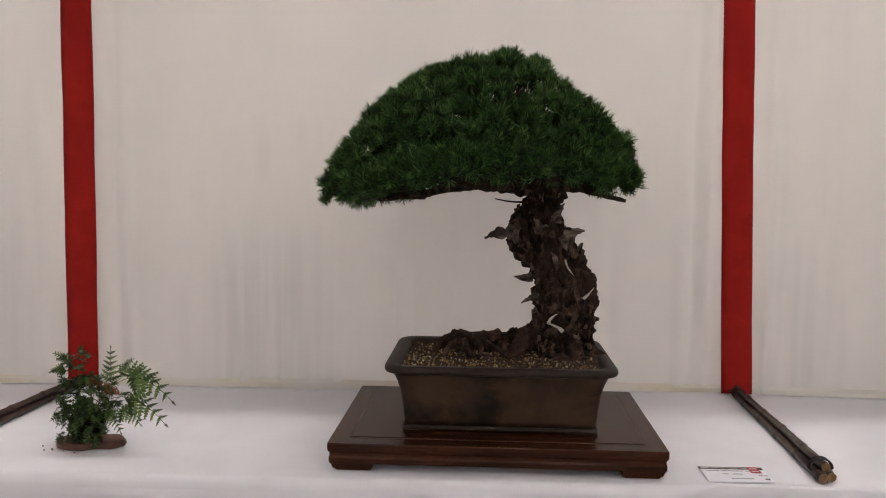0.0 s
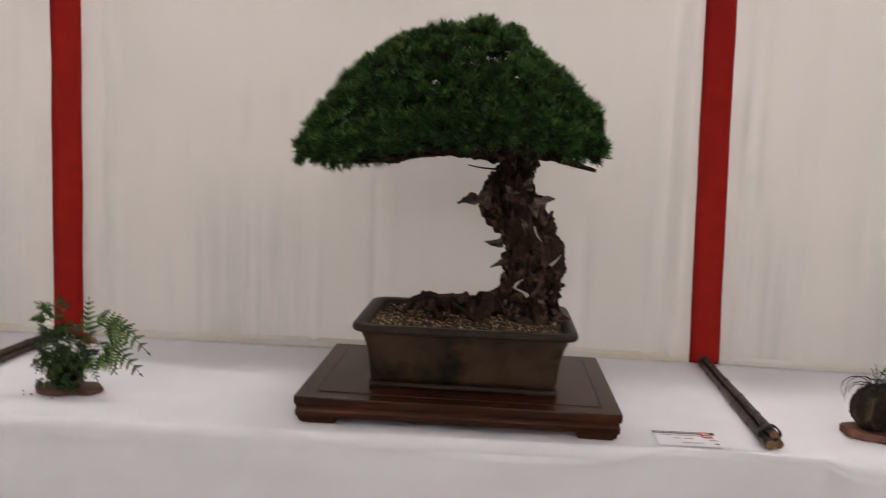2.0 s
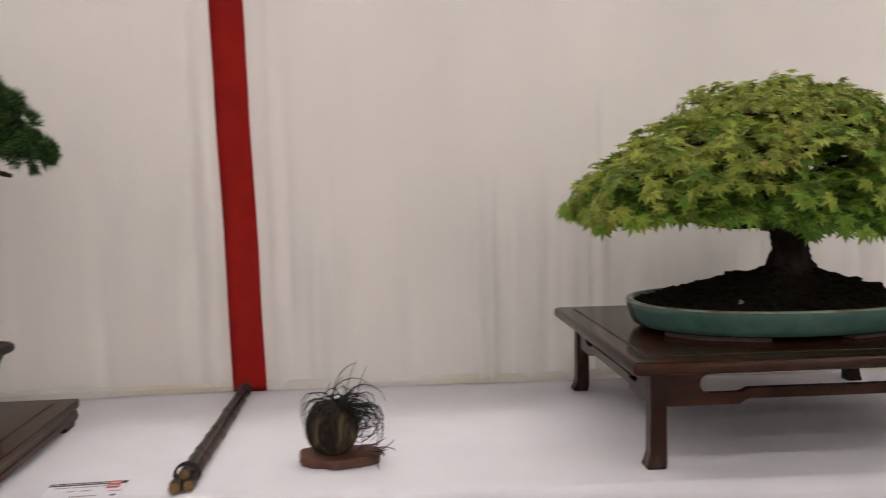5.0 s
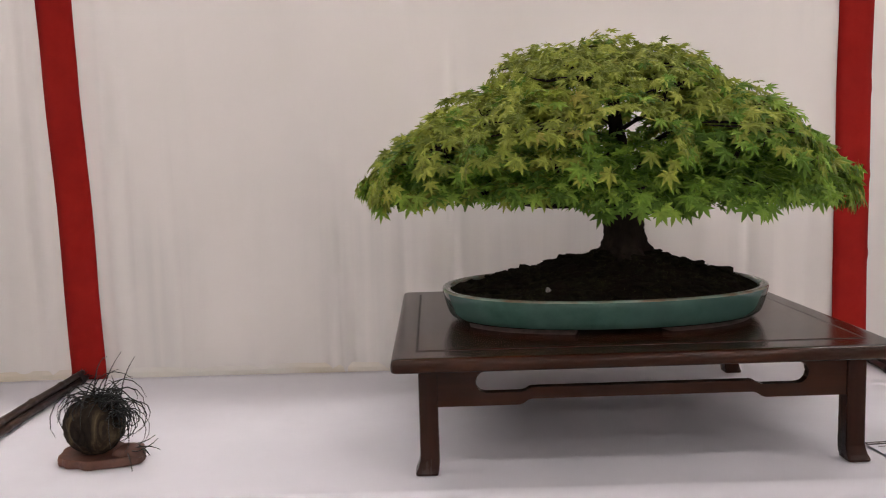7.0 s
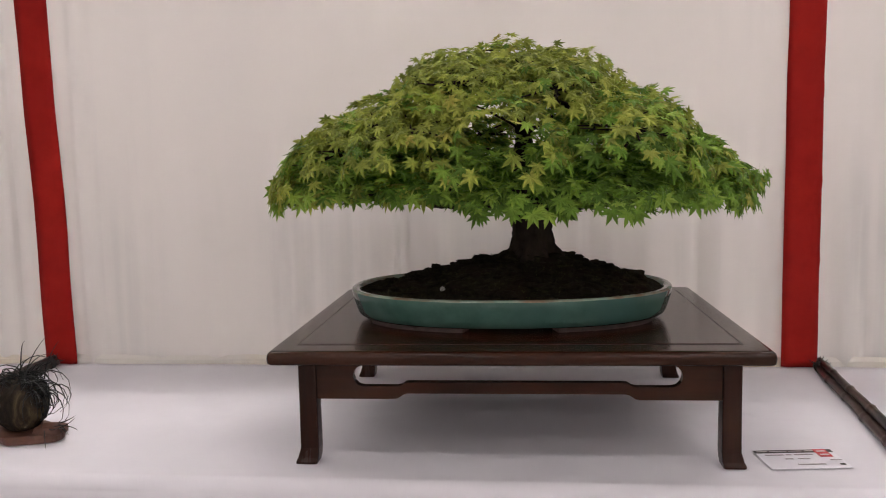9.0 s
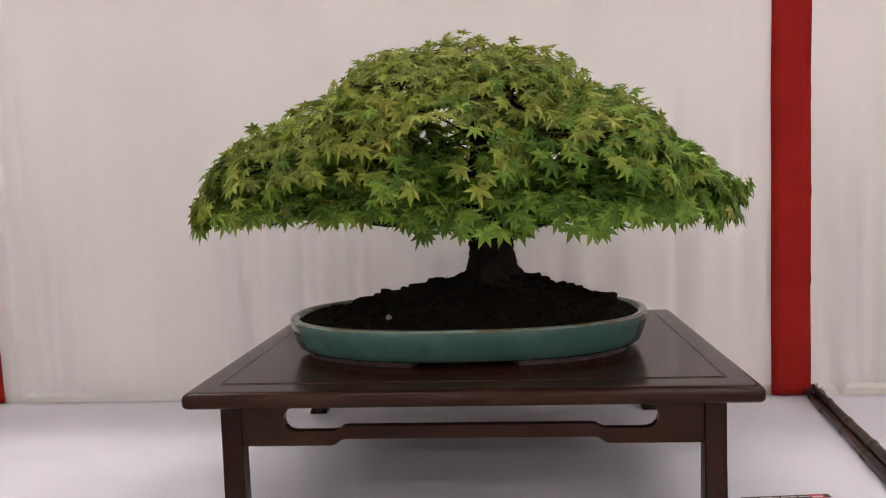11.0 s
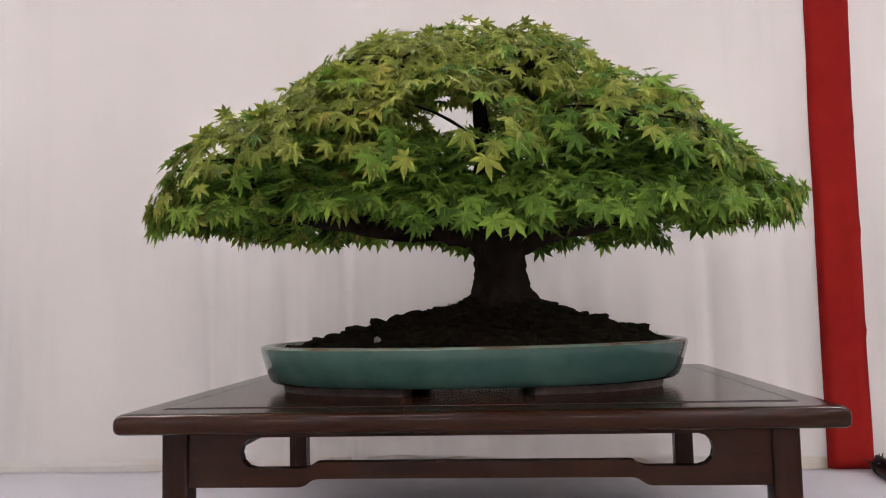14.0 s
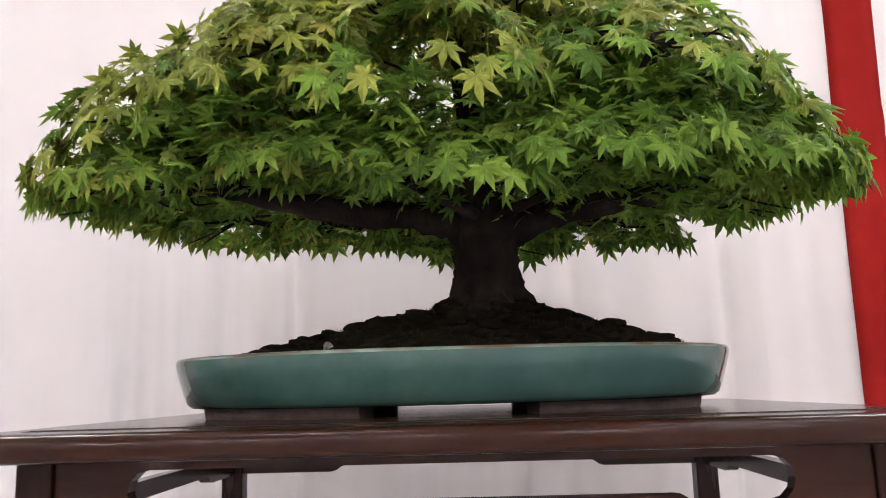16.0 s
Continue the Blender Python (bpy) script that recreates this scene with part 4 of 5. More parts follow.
        if side < 0.80:
            z = zt - rng.random() ** 2 * 0.012
            n = Vector(((x + 0.05) * 1.4, v * 0.55, 0.46)).normalized()
            if any((Vector((x, y, z)) - q).length < 0.046 for q in skin):
                continue
            skin.append(Vector((x, y, z)))
        elif side < 0.93:
            if made > 560:
                continue
            z = rng.uniform(low + 0.03, max(zt - 0.03, low + 0.04))
            n = Vector(((x + 0.05) * 1.2, v * 0.8, 0.2)).normalized()
        else:
            if made > 600:
                continue
            z = low + rng.uniform(0.03, 0.06)
            n = Vector(((x + 0.05) * 2.2, v * 0.7, 0.12)).normalized()
            if abs(x - 0.13) < 0.10 and v > -0.5:
                continue
        made += 1
        base, r0 = Vector((x, y, z)), rng.uniform(0.028, 0.040)
        for _ in range(int(11 + 120 * r0)):
            d = (n * 0.75 + Vector((rng.gauss(0, 0.55), rng.gauss(0, 0.55), rng.gauss(0.12, 0.45)))).normalized()
            at = base + d * r0 * rng.uniform(0.65, 1.0)
            if at.z < low - 0.004 or at.x < -0.442 or at.x > 0.327:
                continue
            m = aimed(at, (d + Vector((0, 0, 0.55))).normalized(), (rng.uniform(-1, 1), rng.uniform(-1, 1), rng.uniform(-1, 1)), rng.uniform(0.022, 0.034))
            k = rng.randrange(5)
            if at.y < 2.20 and len(near) < 290 and rng.random() < 0.5:
                near.append((m, k))
            else:
                rest.append((m, k, 0))
        if z > low + 0.05:
            for _ in range(3):
                tip = base + Vector((rng.gauss(0, 0.02), rng.gauss(0, 0.02), rng.gauss(0, 0.015)))
                tube([(*(base - n * 0.06), 0.003), (*tip, 0.0014)], 4, bm=twigs)
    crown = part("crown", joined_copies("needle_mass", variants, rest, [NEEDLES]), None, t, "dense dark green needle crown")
    tagged(crown, "", "", "", "stuff")
    tagged(part("twiggery", twigs, PINE_BARK, t), "fine twigs inside the crown", "", "", "stuff")
    shared = [mesh_of("needle_tuft", *variants[k], NEEDLES_PIECE) for k in range(5)]
    for m, k in near:
        o = new("needle_tuft", shared[k])
        o.parent, o.matrix_local = crown, m


pine()


# ---- maple stand ----
MT_TURN = 0.8
MT_AT = pose(2.152, 2.376, CLOTH_Z, 0, 0, MT_TURN)


def maple_stand():
    t = thing("display_stand", MT_AT, "dark rosewood bonsai display table with pierced apron and flared feet", "stand")
    hx, hy = 0.473, 0.390
    edge = [(-0.020, 0.207), (-0.008, 0.207), (-0.004, 0.2077), (-0.0012, 0.2098), (0.0, 0.2135), (0.0004, 0.220), (0.0, 0.2255), (-0.0014, 0.2295), (-0.0042, 0.2325), (-0.008, 0.2341), (-0.012, 0.2345), (-0.022, 0.2345)]
    part("top_frame", lofted([(rounded_ring(hx + s, hy + s, 0.008, 4), z) for s, z in edge]), DARK_WOOD, t, "moulded tabletop", smooth=True)
    part("panel", box(2 * hx - 0.100, 2 * hy - 0.130, 0.0022, (0, 0, 0.2335), 0.0008), DARK_WOOD, t)
    for sx, sy, lx, ly in ((0, 1, 2 * hx - 0.092, 0.0046), (0, -1, 2 * hx - 0.092, 0.0046), (1, 0, 0.0046, 2 * hy - 0.122), (-1, 0, 0.0046, 2 * hy - 0.122)):
        part("inlay_line", box(lx, ly, 0.0007, (sx * (hx - 0.0475), sy * (hy - 0.0625), 0.2342)), INLAY, t, "dark inlay line")
    lx, ly = 0.406, 0.326
    for sx in (-1, 1):
        for sy in (-1, 1):
            rings = []
            for z, w, off in ((0.0, 0.042, 0.006), (0.004, 0.043, 0.006), (0.012, 0.041, 0.003), (0.03, 0.037, 0.0), (0.10, 0.036, 0.0), (0.207, 0.036, 0.0)):
                rings.append(([(sx * (lx + off) + a * w / 2, sy * (ly + off * 0.6) + b * w / 2) for a, b in rounded_ring(1, 1, 0.16, 3)], z))
            part("leg", lofted(rings), DARK_WOOD_UP, t)

    def apron(half, step_in):
        """A pierced apron: ends deeper than the middle, with one long rounded slot."""
        e = half
        outer = [(-e, 0.207), (-e, 0.129)]
        s = half - step_in
        outer += [(-s - 0.012, 0.129), (-s - 0.004, 0.131), (-s + 0.006, 0.138), (-s + 0.014, 0.140)]
        outer += [(-x, z) for x, z in outer[:1:-1]] + [(e, 0.129), (e, 0.207)]
        h = half - 0.072
        slot = []
        for k in range(7):
            a = radians(90 + 180 * k / 6)
            slot.append((-h + 0.020 * math.cos(a) + 0.020, 0.175 + 0.021 * math.sin(a)))
        slot += [(-s - 0.006, 0.154), (-s + 0.002, 0.156), (-s + 0.010, 0.161), (-s + 0.016, 0.162)]
        slot += [(-x, z) for x, z in slot[::-1]]
        bm = bmesh.new()
        rings = []
        for y in (-0.009, 0.009):
            rings.append(([bm.verts.new((x, y, z)) for x, z in outer], [bm.verts.new((x, y, z)) for x, z in slot]))
        for o, i in rings:
            edges = [bm.edges.new((l[k], l[(k + 1) % len(l)])) for l in (o, i) for k in range(len(l))]
            bmesh.ops.triangle_fill(bm, use_beauty=True, use_dissolve=False, edges=edges)
        for l0, l1 in zip(rings[0], rings[1]):
            for k in range(len(l0)):
                j = (k + 1) % len(l0)
                bm.faces.new((l0[k], l0[j], l1[j], l1[k]))
        return bm

    for sy in (-1, 1):
        bm = apron(lx - 0.018, 0.165)
        bmesh.ops.translate(bm, vec=(0, sy * (ly + 0.003), 0), verts=bm.verts)
        part("apron", bm, DARK_WOOD, t, "pierced apron board")
    for sx in (-1, 1):
        bm = apron(ly - 0.018, 0.135)
        bmesh.ops.transform(bm, matrix=pose(sx * (lx + 0.003), 0, 0, 0, 0, 90), verts=bm.verts)
        part("apron", bm, DARK_WOOD, t, "pierced apron board")


maple_stand()

# ---- maple pot ----
POT2_Z = CLOTH_Z + 0.2357
POT2 = (2.141, 2.352)


def maple_pot():
    t = thing("bonsai_pot", pose(POT2[0], POT2[1], POT2_Z, 0, 0, 1.5), "shallow oval celadon green glazed bonsai pot on clay feet", "pot")
    body = [(0.326, 0.215, 0.0125), (0.338, 0.228, 0.0135), (0.344, 0.233, 0.018), (0.349, 0.239, 0.030), (0.355, 0.245, 0.050), (0.3590, 0.2490, 0.0655), (0.3590, 0.2490, 0.0705)]
    part("body", lofted([(rounded_ring(a, b, 0, 20, 2.25), z) for a, b, z in body], True, False), GLAZE, t, "celadon glazed body", smooth=True)
    rim = [(0.3590, 0.2490, 0.0705), (0.3575, 0.2475, 0.0735), (0.352, 0.242, 0.0745), (0.343, 0.233, 0.0735), (0.339, 0.229, 0.069), (0.337, 0.227, 0.055)]
    part("rim", lofted([(rounded_ring(a, b, 0, 20, 2.25), z) for a, b, z in rim], False, False), GLAZE_RIM, t, "thin brownish glaze edge", smooth=True)
    for a0, a1 in ((203, 255), (285, 337), (23, 75), (105, 157)):
        rings = []
        for s, z in ((1.0, 0.0), (1.005, 0.003), (1.01, 0.0145)):
            out, inn = [], []
            for k in range(11):
                a = radians(a0 + (a1 - a0) * k / 10)
                c, n = math.cos(a), math.sin(a)
                ex, ey = math.copysign(abs(c) ** (2 / 2.25), c), math.copysign(abs(n) ** (2 / 2.25), n)
                out.append((0.326 * s * ex, 0.207 * s * ey))
                inn.append((0.290 * ex, 0.172 * ey))
            rings.append((out + inn[::-1], z))
        part("foot", lofted(rings), BARE_CLAY, t, "bare clay foot")


maple_pot()


def mound_height(x, y):
    """Height of the moss above the pot's rim line, in the pot's own axes."""
    r = math.sqrt((x / 0.325) ** 2 + (y / 0.212) ** 2)
    peak = max(0.0, 1 - math.sqrt(((x - 0.050) / (0.345 if x < 0.05 else 0.290)) ** 2 + ((y - 0.016) / 0.225) ** 2))
    base = 0.082 * peak ** 0.9 - 0.004 * r
    lumps = 0.007 * abs(noise.noise((x * 26, y * 26, 2))) + 0.004 * noise.noise((x * 55, y * 55, 7))
    return base + lumps


def maple_soil():
    s = thing("moss_mound", pose(POT2[0], POT2[1], POT2_Z + 0.066, 0, 0, 1.5), "dark mound of moss and soil filling the oval pot", "moss")
    verts, faces, rings, seg = [], [], 46, 128
    for j in range(rings + 1):
        for k in range(seg):
            a = 2 * math.pi * k / seg
            c, n = math.cos(a), math.sin(a)
            f = j / rings
            x, y = 0.337 * f * math.copysign(abs(c) ** (2 / 2.25), c), 0.226 * f * math.copysign(abs(n) ** (2 / 2.25), n)
            verts.append((x, y, mound_height(x, y) + 0.004))
    for j in range(rings):
        for k in range(seg):
            l = (k + 1) % seg
            faces.append((j * seg + k, (j + 1) * seg + k, (j + 1) * seg + l, j * seg + l))
    part("bed", mesh_of("moss_bed", verts, faces, MOSS, True), None, s)
    rng = random.Random(9)
    clumps = []
    for k in range(3):
        g = bmesh.new()
        bmesh.ops.create_icosphere(g, subdivisions=2, radius=1.0)
        for v in g.verts:
            v.co *= 1 + 0.35 * noise.noise(v.co * 2.2 + Vector((k * 5, 0, 0)))
            v.co.z *= 0.36
        clumps.append((np.array([v.co[:] for v in g.verts]), [[v.index for v in f.verts] for f in g.faces]))
        g.free()
    placed = []
    while len(placed) < 230:
        x, y = rng.uniform(-0.32, 0.32), rng.uniform(-0.21, 0.21)
        if (x / 0.325) ** 2 + (y / 0.21) ** 2 > 0.97:
            continue
        sc = rng.uniform(0.010, 0.024)
        placed.append((pose(x, y, mound_height(x, y) + 0.003, rng.uniform(-20, 20), rng.uniform(-20, 20), rng.uniform(0, 360)) @ Matrix.Scale(sc, 4), rng.randrange(3), 0))
    tagged(part("moss_cushioning", joined_copies("moss_clumps", clumps, placed, [MOSS], True), None, s), "small cushions of dark moss", "", "", "stuff")
    fuzz = []
    while len(fuzz) < 5200:
        x, y = rng.uniform(-0.32, 0.32), rng.uniform(-0.21, 0.21)
        if (x / 0.325) ** 2 + (y / 0.21) ** 2 < 0.97:
            way = (rng.gauss(0, 0.5), rng.gauss(0, 0.5), 1)
            fuzz.append((aimed((x, y, mound_height(x, y) + 0.004), way, (rng.uniform(-1, 1), rng.uniform(-1, 1), 0), rng.uniform(0.003, 0.007)), 0, 0))
    sprig = (np.array([(-0.09, 0, 0), (0.09, 0, 0), (0.0, 0.1, 1.0), (0, -0.09, 0), (0, 0.09, 0), (0.15, 0.0, 0.8)]), [[0, 1, 2], [3, 4, 5]])
    tagged(part("moss_fuzz", joined_copies("moss_fuzz", [sprig], fuzz, [MOSS_FUZZ]), None, s), "short dark moss sprigs", "", "", "stuff")
    stone = bmesh.new()
    bmesh.ops.create_icosphere(stone, subdivisions=2, radius=0.0065)
    for v in stone.verts:
        v.co *= 1 + 0.3 * noise.noise(v.co * 150)
    bmesh.ops.translate(stone, vec=(-0.143, -0.140, mound_height(-0.143, -0.14) + 0.005), verts=stone.verts)
    part("pale_stone", stone, PEBBLE, s, "small pale stone in the moss")


maple_soil()


# ---- maple ----
def maple_leaf(seed):
    """A seven-lobed leaf: stalk end at the origin, main lobe along y, about 2 long."""
    rng = random.Random(seed)
    lobes = [(-132, 0.55), (-88, 0.86), (-44, 1.02), (0, 1.06), (44, 1.02), (88, 0.86), (132, 0.55)]
    lobes = [(a + rng.uniform(-5, 5), l * rng.uniform(0.88, 1.08)) for a, l in lobes]
    droop = rng.uniform(0.0, 0.14)

    def pt(a, r, z=0.0):
        return (r * math.sin(radians(a)), r * math.cos(radians(a)) + 0.35, z - droop * r * r)

    verts, faces = [(0, 0.35, 0.0)], []
    sinus = [lobes[0][0] - 24] + [(lobes[k][0] + lobes[k + 1][0]) / 2 for k in range(6)] + [lobes[-1][0] + 24]
    for k, a in enumerate(sinus):
        verts.append(pt(a, 0.16 if k in (0, 7) else 0.40, -0.02))
    for k, (a, l) in enumerate(lobes):
        w = 15.5
        b = len(verts)
        verts += [pt(a - w, l * 0.56, -0.05), pt(a, l * 0.52, 0.02), pt(a + w, l * 0.56, -0.05), pt(a + rng.uniform(-4, 4), l, -0.08)]
        faces += [[0, k + 1, b, b + 1], [b + 1, b, b + 3], [0, b + 1, b + 2, k + 2], [b + 1, b + 3, b + 2]]
    b = len(verts)
    verts += [(-0.018, -0.35, 0.1), (0.018, -0.35, 0.1), (0.014, 0.35, 0.0), (-0.014, 0.35, 0.0)]
    faces.append([b, b + 1, b + 2, b + 3])
    return np.array(verts), faces


# the crown's outline along x: height of its top, of its front fringe
CROWN_TOP = [(1.60, 1.295), (1.635, 1.352), (1.73, 1.402), (1.82, 1.464), (1.91, 1.480), (1.94, 1.524), (2.01, 1.566), (2.16, 1.580), (2.29, 1.566), (2.36, 1.536), (2.41, 1.486), (2.48, 1.422), (2.58, 1.357), (2.65, 1.302), (2.68, 1.272)]
CROWN_LOW = [(1.60, 1.290), (1.68, 1.270), (1.81, 1.250), (1.93, 1.268), (2.00, 1.255), (2.15, 1.238), (2.26, 1.235), (2.47, 1.240), (2.56, 1.265), (2.69, 1.286)]
CROWN_MID = (2.145, 2.315)
CROWN_HALF = (0.520, 0.300)


def crown_height(x, y):
    """Height of the crown's skin over a place of the plan."""
    side = min(1.0, abs(x - CROWN_MID[0]) / CROWN_HALF[0])
    reach = CROWN_HALF[1] * (1 - side ** 2.2) ** 0.5 + 0.03
    v = min(1.0, abs(y - CROWN_MID[1]) / reach)
    top, low = crown_interp(x, CROWN_TOP), crown_interp(x, CROWN_LOW)
    return low + 0.02 + (top - low - 0.02) * (1 - v ** 2.1) ** 0.62


def crown_pads():
    """The crown's layered pads of foliage: (centre of the top, half sizes, droop at the rim, outward lean, share of young leaves)."""
    rng, pads = random.Random(31), []
    # share of the crown's half sizes, pads on the ring, first turn, half sizes, droop, height above the fringe (None: on the skin)
    rings = ((0.83, 16, 0.30, 0.105, 0.080, 0.046, 0.066), (0.80, 12, 0.10, 0.130, 0.095, 0.088, None), (0.55, 9, 0.45, 0.140, 0.105, 0.066, None), (0.28, 5, 0.15, 0.130, 0.105, 0.058, None), (0.0, 1, 0.0, 0.135, 0.110, 0.050, None))
    for share, count, first, rx, ry, drop, rise in rings:
        for k in range(count):
            a = 2 * math.pi * (k + first) / count + rng.uniform(-0.14, 0.14)
            x, y = CROWN_MID[0] + CROWN_HALF[0] * share * math.cos(a), CROWN_MID[1] + CROWN_HALF[1] * share * math.sin(a)
            if rise is not None:
                z = crown_interp(x, CROWN_LOW) + rise + rng.uniform(-0.008, 0.012) + (0.004 if y > CROWN_MID[1] + 0.1 else 0.0)
                if abs(x - 2.08) < 0.16 and y < CROWN_MID[1]:
                    y += 0.065
                    z -= 0.006
            else:
                z = crown_height(x, y) + 0.014 + rng.uniform(-0.014, 0.008)
                if x < 2.0 and y < CROWN_MID[1]:
                    z -= 0.006
            lean = Vector(((x - CROWN_MID[0]) / CROWN_HALF[0] * 0.42, (y - CROWN_MID[1]) / CROWN_HALF[1] * 0.42, 0))
            young = min(0.95, max(0.08, (z - 1.30) * 3.2 + (0.26 if x < 2.1 else 0.04) + rng.uniform(-0.18, 0.16)))
            grow = rng.uniform(0.88, 1.14)
            pads.append((Vector((x, y, z)), rx * grow, ry * grow, drop * rng.uniform(0.85, 1.2), lean, young))
    return pads


PADS = crown_pads()


def in_window(p, more=0.0):
    """Gaps in the foliage: one right through beside the leader, and a hollow before the trunk."""
    ahead = 2.32 - p.y
    mid, half = (1.452 - 0.24 * ahead, 0.022 + 0.08 * ahead) if ahead > 0 else (1.452 - 0.18 * ahead, 0.022 - 0.08 * ahead)
    if ((p.x - 2.112) / (0.054 + more)) ** 2 + ((p.z - mid) / (half + more)) ** 2 < 1:
        return True
    if ahead > 0.0 and ((p.x - 2.184) / (0.024 + more)) ** 2 + ((p.z - 1.440 + 0.20 * ahead) / (0.030 + more)) ** 2 < 1:
        return True
    return False


def maple():
    t = thing("maple_bonsai", pose(0, 0, 0), "Japanese maple bonsai with a broad dome of green star-shaped leaves", "bonsai tree")
    z0 = POT2_Z
    ty = 2.3675
    trunk_path = smooth_path([(2.195, ty, z0 + 0.080, 0.105), (2.195, ty, z0 + 0.108, 0.086), (2.195, ty, z0 + 0.132, 0.063), (2.193, ty, z0 + 0.168, 0.047), (2.192, ty, z0 + 0.215, 0.043), (2.190, ty, z0 + 0.250, 0.048), (2.180, ty, z0 + 0.290, 0.036), (2.170, ty - 0.01, z0 + 0.340, 0.025), (2.176, ty - 0.02, z0 + 0.39, 0.019), (2.168, ty - 0.03, z0 + 0.44, 0.014), (2.163, ty - 0.04, z0 + 0.50, 0.009), (2.16, ty - 0.04, z0 + 0.555, 0.004)], 9)
    trunk = part("trunk", tube(trunk_path, 48, 0.16, 26, 0.06, 5), MAPLE_BARK, t, smooth=True)
    for k in range(11):
        a = 2 * math.pi * (k + 0.3 * math.sin(k * 2.1)) / 11
        c, n = math.cos(a), math.sin(a)
        ln = 0.115 + 0.03 * math.sin(k * 1.7)
        r = [(2.195 + 0.045 * c, ty + 0.04 * n, z0 + 0.150, 0.010), (2.195 + 0.070 * c, ty + 0.056 * n, z0 + 0.124, 0.012), (2.195 + ln * c, ty + ln * 0.75 * n, z0 + 0.098, 0.009), (2.195 + ln * 1.4 * c, ty + ln * 1.0 * n, z0 + 0.078, 0.005)]
        part("root", tube(smooth_path(r, 6), 10, 0.2, 30, seed=k), MAPLE_BARK, trunk, smooth=True)
    rng = random.Random(21)
    mains = [
        [(2.185, 2.32, z0 + 0.245, 0.034), (2.10, 2.29, z0 + 0.262, 0.026), (1.98, 2.25, z0 + 0.268, 0.020), (1.86, 2.20, z0 + 0.285, 0.013), (1.74, 2.18, z0 + 0.295, 0.006)],
        [(2.20, 2.32, z0 + 0.235, 0.032), (2.28, 2.29, z0 + 0.256, 0.024), (2.40, 2.25, z0 + 0.272, 0.018), (2.50, 2.22, z0 + 0.290, 0.011), (2.60, 2.22, z0 + 0.298, 0.005)],
        [(2.19, 2.34, z0 + 0.25, 0.026), (2.12, 2.42, z0 + 0.275, 0.018), (2.00, 2.48, z0 + 0.29, 0.011), (1.88, 2.50, z0 + 0.30, 0.005)],
        [(2.20, 2.34, z0 + 0.25, 0.024), (2.28, 2.42, z0 + 0.275, 0.016), (2.42, 2.48, z0 + 0.29, 0.008)],
        [(2.21, 2.33, z0 + 0.24, 0.022), (2.225, 2.33, z0 + 0.30, 0.019), (2.245, 2.32, z0 + 0.36, 0.015), (2.28, 2.29, z0 + 0.40, 0.011), (2.36, 2.24, z0 + 0.425, 0.006), (2.42, 2.21, z0 + 0.43, 0.003)],
        [(2.175, 2.32, z0 + 0.33, 0.018), (2.10, 2.28, z0 + 0.375, 0.013), (2.00, 2.24, z0 + 0.40, 0.009), (1.90, 2.22, z0 + 0.41, 0.005)],
        [(2.17, 2.315, z0 + 0.40, 0.014), (2.22, 2.29, z0 + 0.435, 0.010), (2.30, 2.27, z0 + 0.47, 0.006)],
        [(2.17, 2.31, z0 + 0.42, 0.012), (2.10, 2.27, z0 + 0.46, 0.009), (2.03, 2.25, z0 + 0.485, 0.005)],
        [(2.19, 2.30, z0 + 0.26, 0.020), (2.15, 2.22, z0 + 0.262, 0.014), (2.10, 2.13, z0 + 0.27, 0.008), (2.05, 2.06, z0 + 0.275, 0.004)],
        [(2.20, 2.30, z0 + 0.26, 0.020), (2.26, 2.22, z0 + 0.265, 0.013), (2.31, 2.12, z0 + 0.28, 0.008), (2.34, 2.07, z0 + 0.29, 0.004)],
    ]
    ends = []
    for k, l in enumerate(mains):
        path = smooth_path([(x, y + 0.0425, z, r) for x, y, z, r in l], 9)
        ends += path[6:]
        thin = (0.80, 0.80, 0.55, 0.55, 0.50, 0.26, 0.42, 0.24, 0.42, 0.42)[k]
        part("branch", tube([(*q[:3], q[3] * thin) for q in path], 14, 0.42, 30, seed=k * 2.3), MAPLE_BARK, t, smooth=True)

    variants = [maple_leaf(60 + k) for k in range(7)]
    near, rest, twigs = [], [], bmesh.new()

    def set_leaf(at, n, tip, size, young):
        if in_window(at):
            return
        m, k = aimed(at, n, tip, size), rng.randrange(7)
        yg = int(young + 0.45 * noise.noise(at * 11.0) + rng.uniform(-0.28, 0.28) > 0.5)
        if at.y < 2.12 and len(near) < 290 and rng.random() < 0.25:
            near.append((m, k, yg))
        else:
            rest.append((m, k, yg))

    def set_twig(a, b, r0, r1):
        mid = (a + b) / 2 + Vector((rng.uniform(-0.02, 0.02), rng.uniform(-0.02, 0.02), rng.uniform(-0.012, 0.006)))
        if not (in_window(mid, 0.012) or in_window(b, 0.012) or in_window((a + mid) / 2, 0.012)):
            tube(smooth_path([(*a, r0), (*mid, (r0 + r1) / 2), (*b, r1)], 4), 5, 0.2, 40, bm=twigs)

    for c, rx, ry, drop, lean, young in PADS:
        hub = c - Vector((0, 0, drop * 0.75))
        q = min(ends, key=lambda e: (Vector(e[:3]) - hub).length)
        a = Vector(q[:3])
        if (a - hub).length > 0.26:
            a = hub + (a - hub).normalized() * 0.22
        set_twig(a, hub, 0.0055, 0.0036)
        for k in range(11):
            ang, f = 2 * math.pi * (k + rng.random()) / 11, rng.uniform(0.5, 0.95)
            x, y = rx * f * math.cos(ang), ry * f * math.sin(ang)
            end = c + Vector((x, y, -drop * f ** 2.1 - lean.x * x - lean.y * y - 0.010))
            set_twig(hub, end, 0.0026, 0.0011)
        low = crown_interp(c.x, CROWN_LOW)
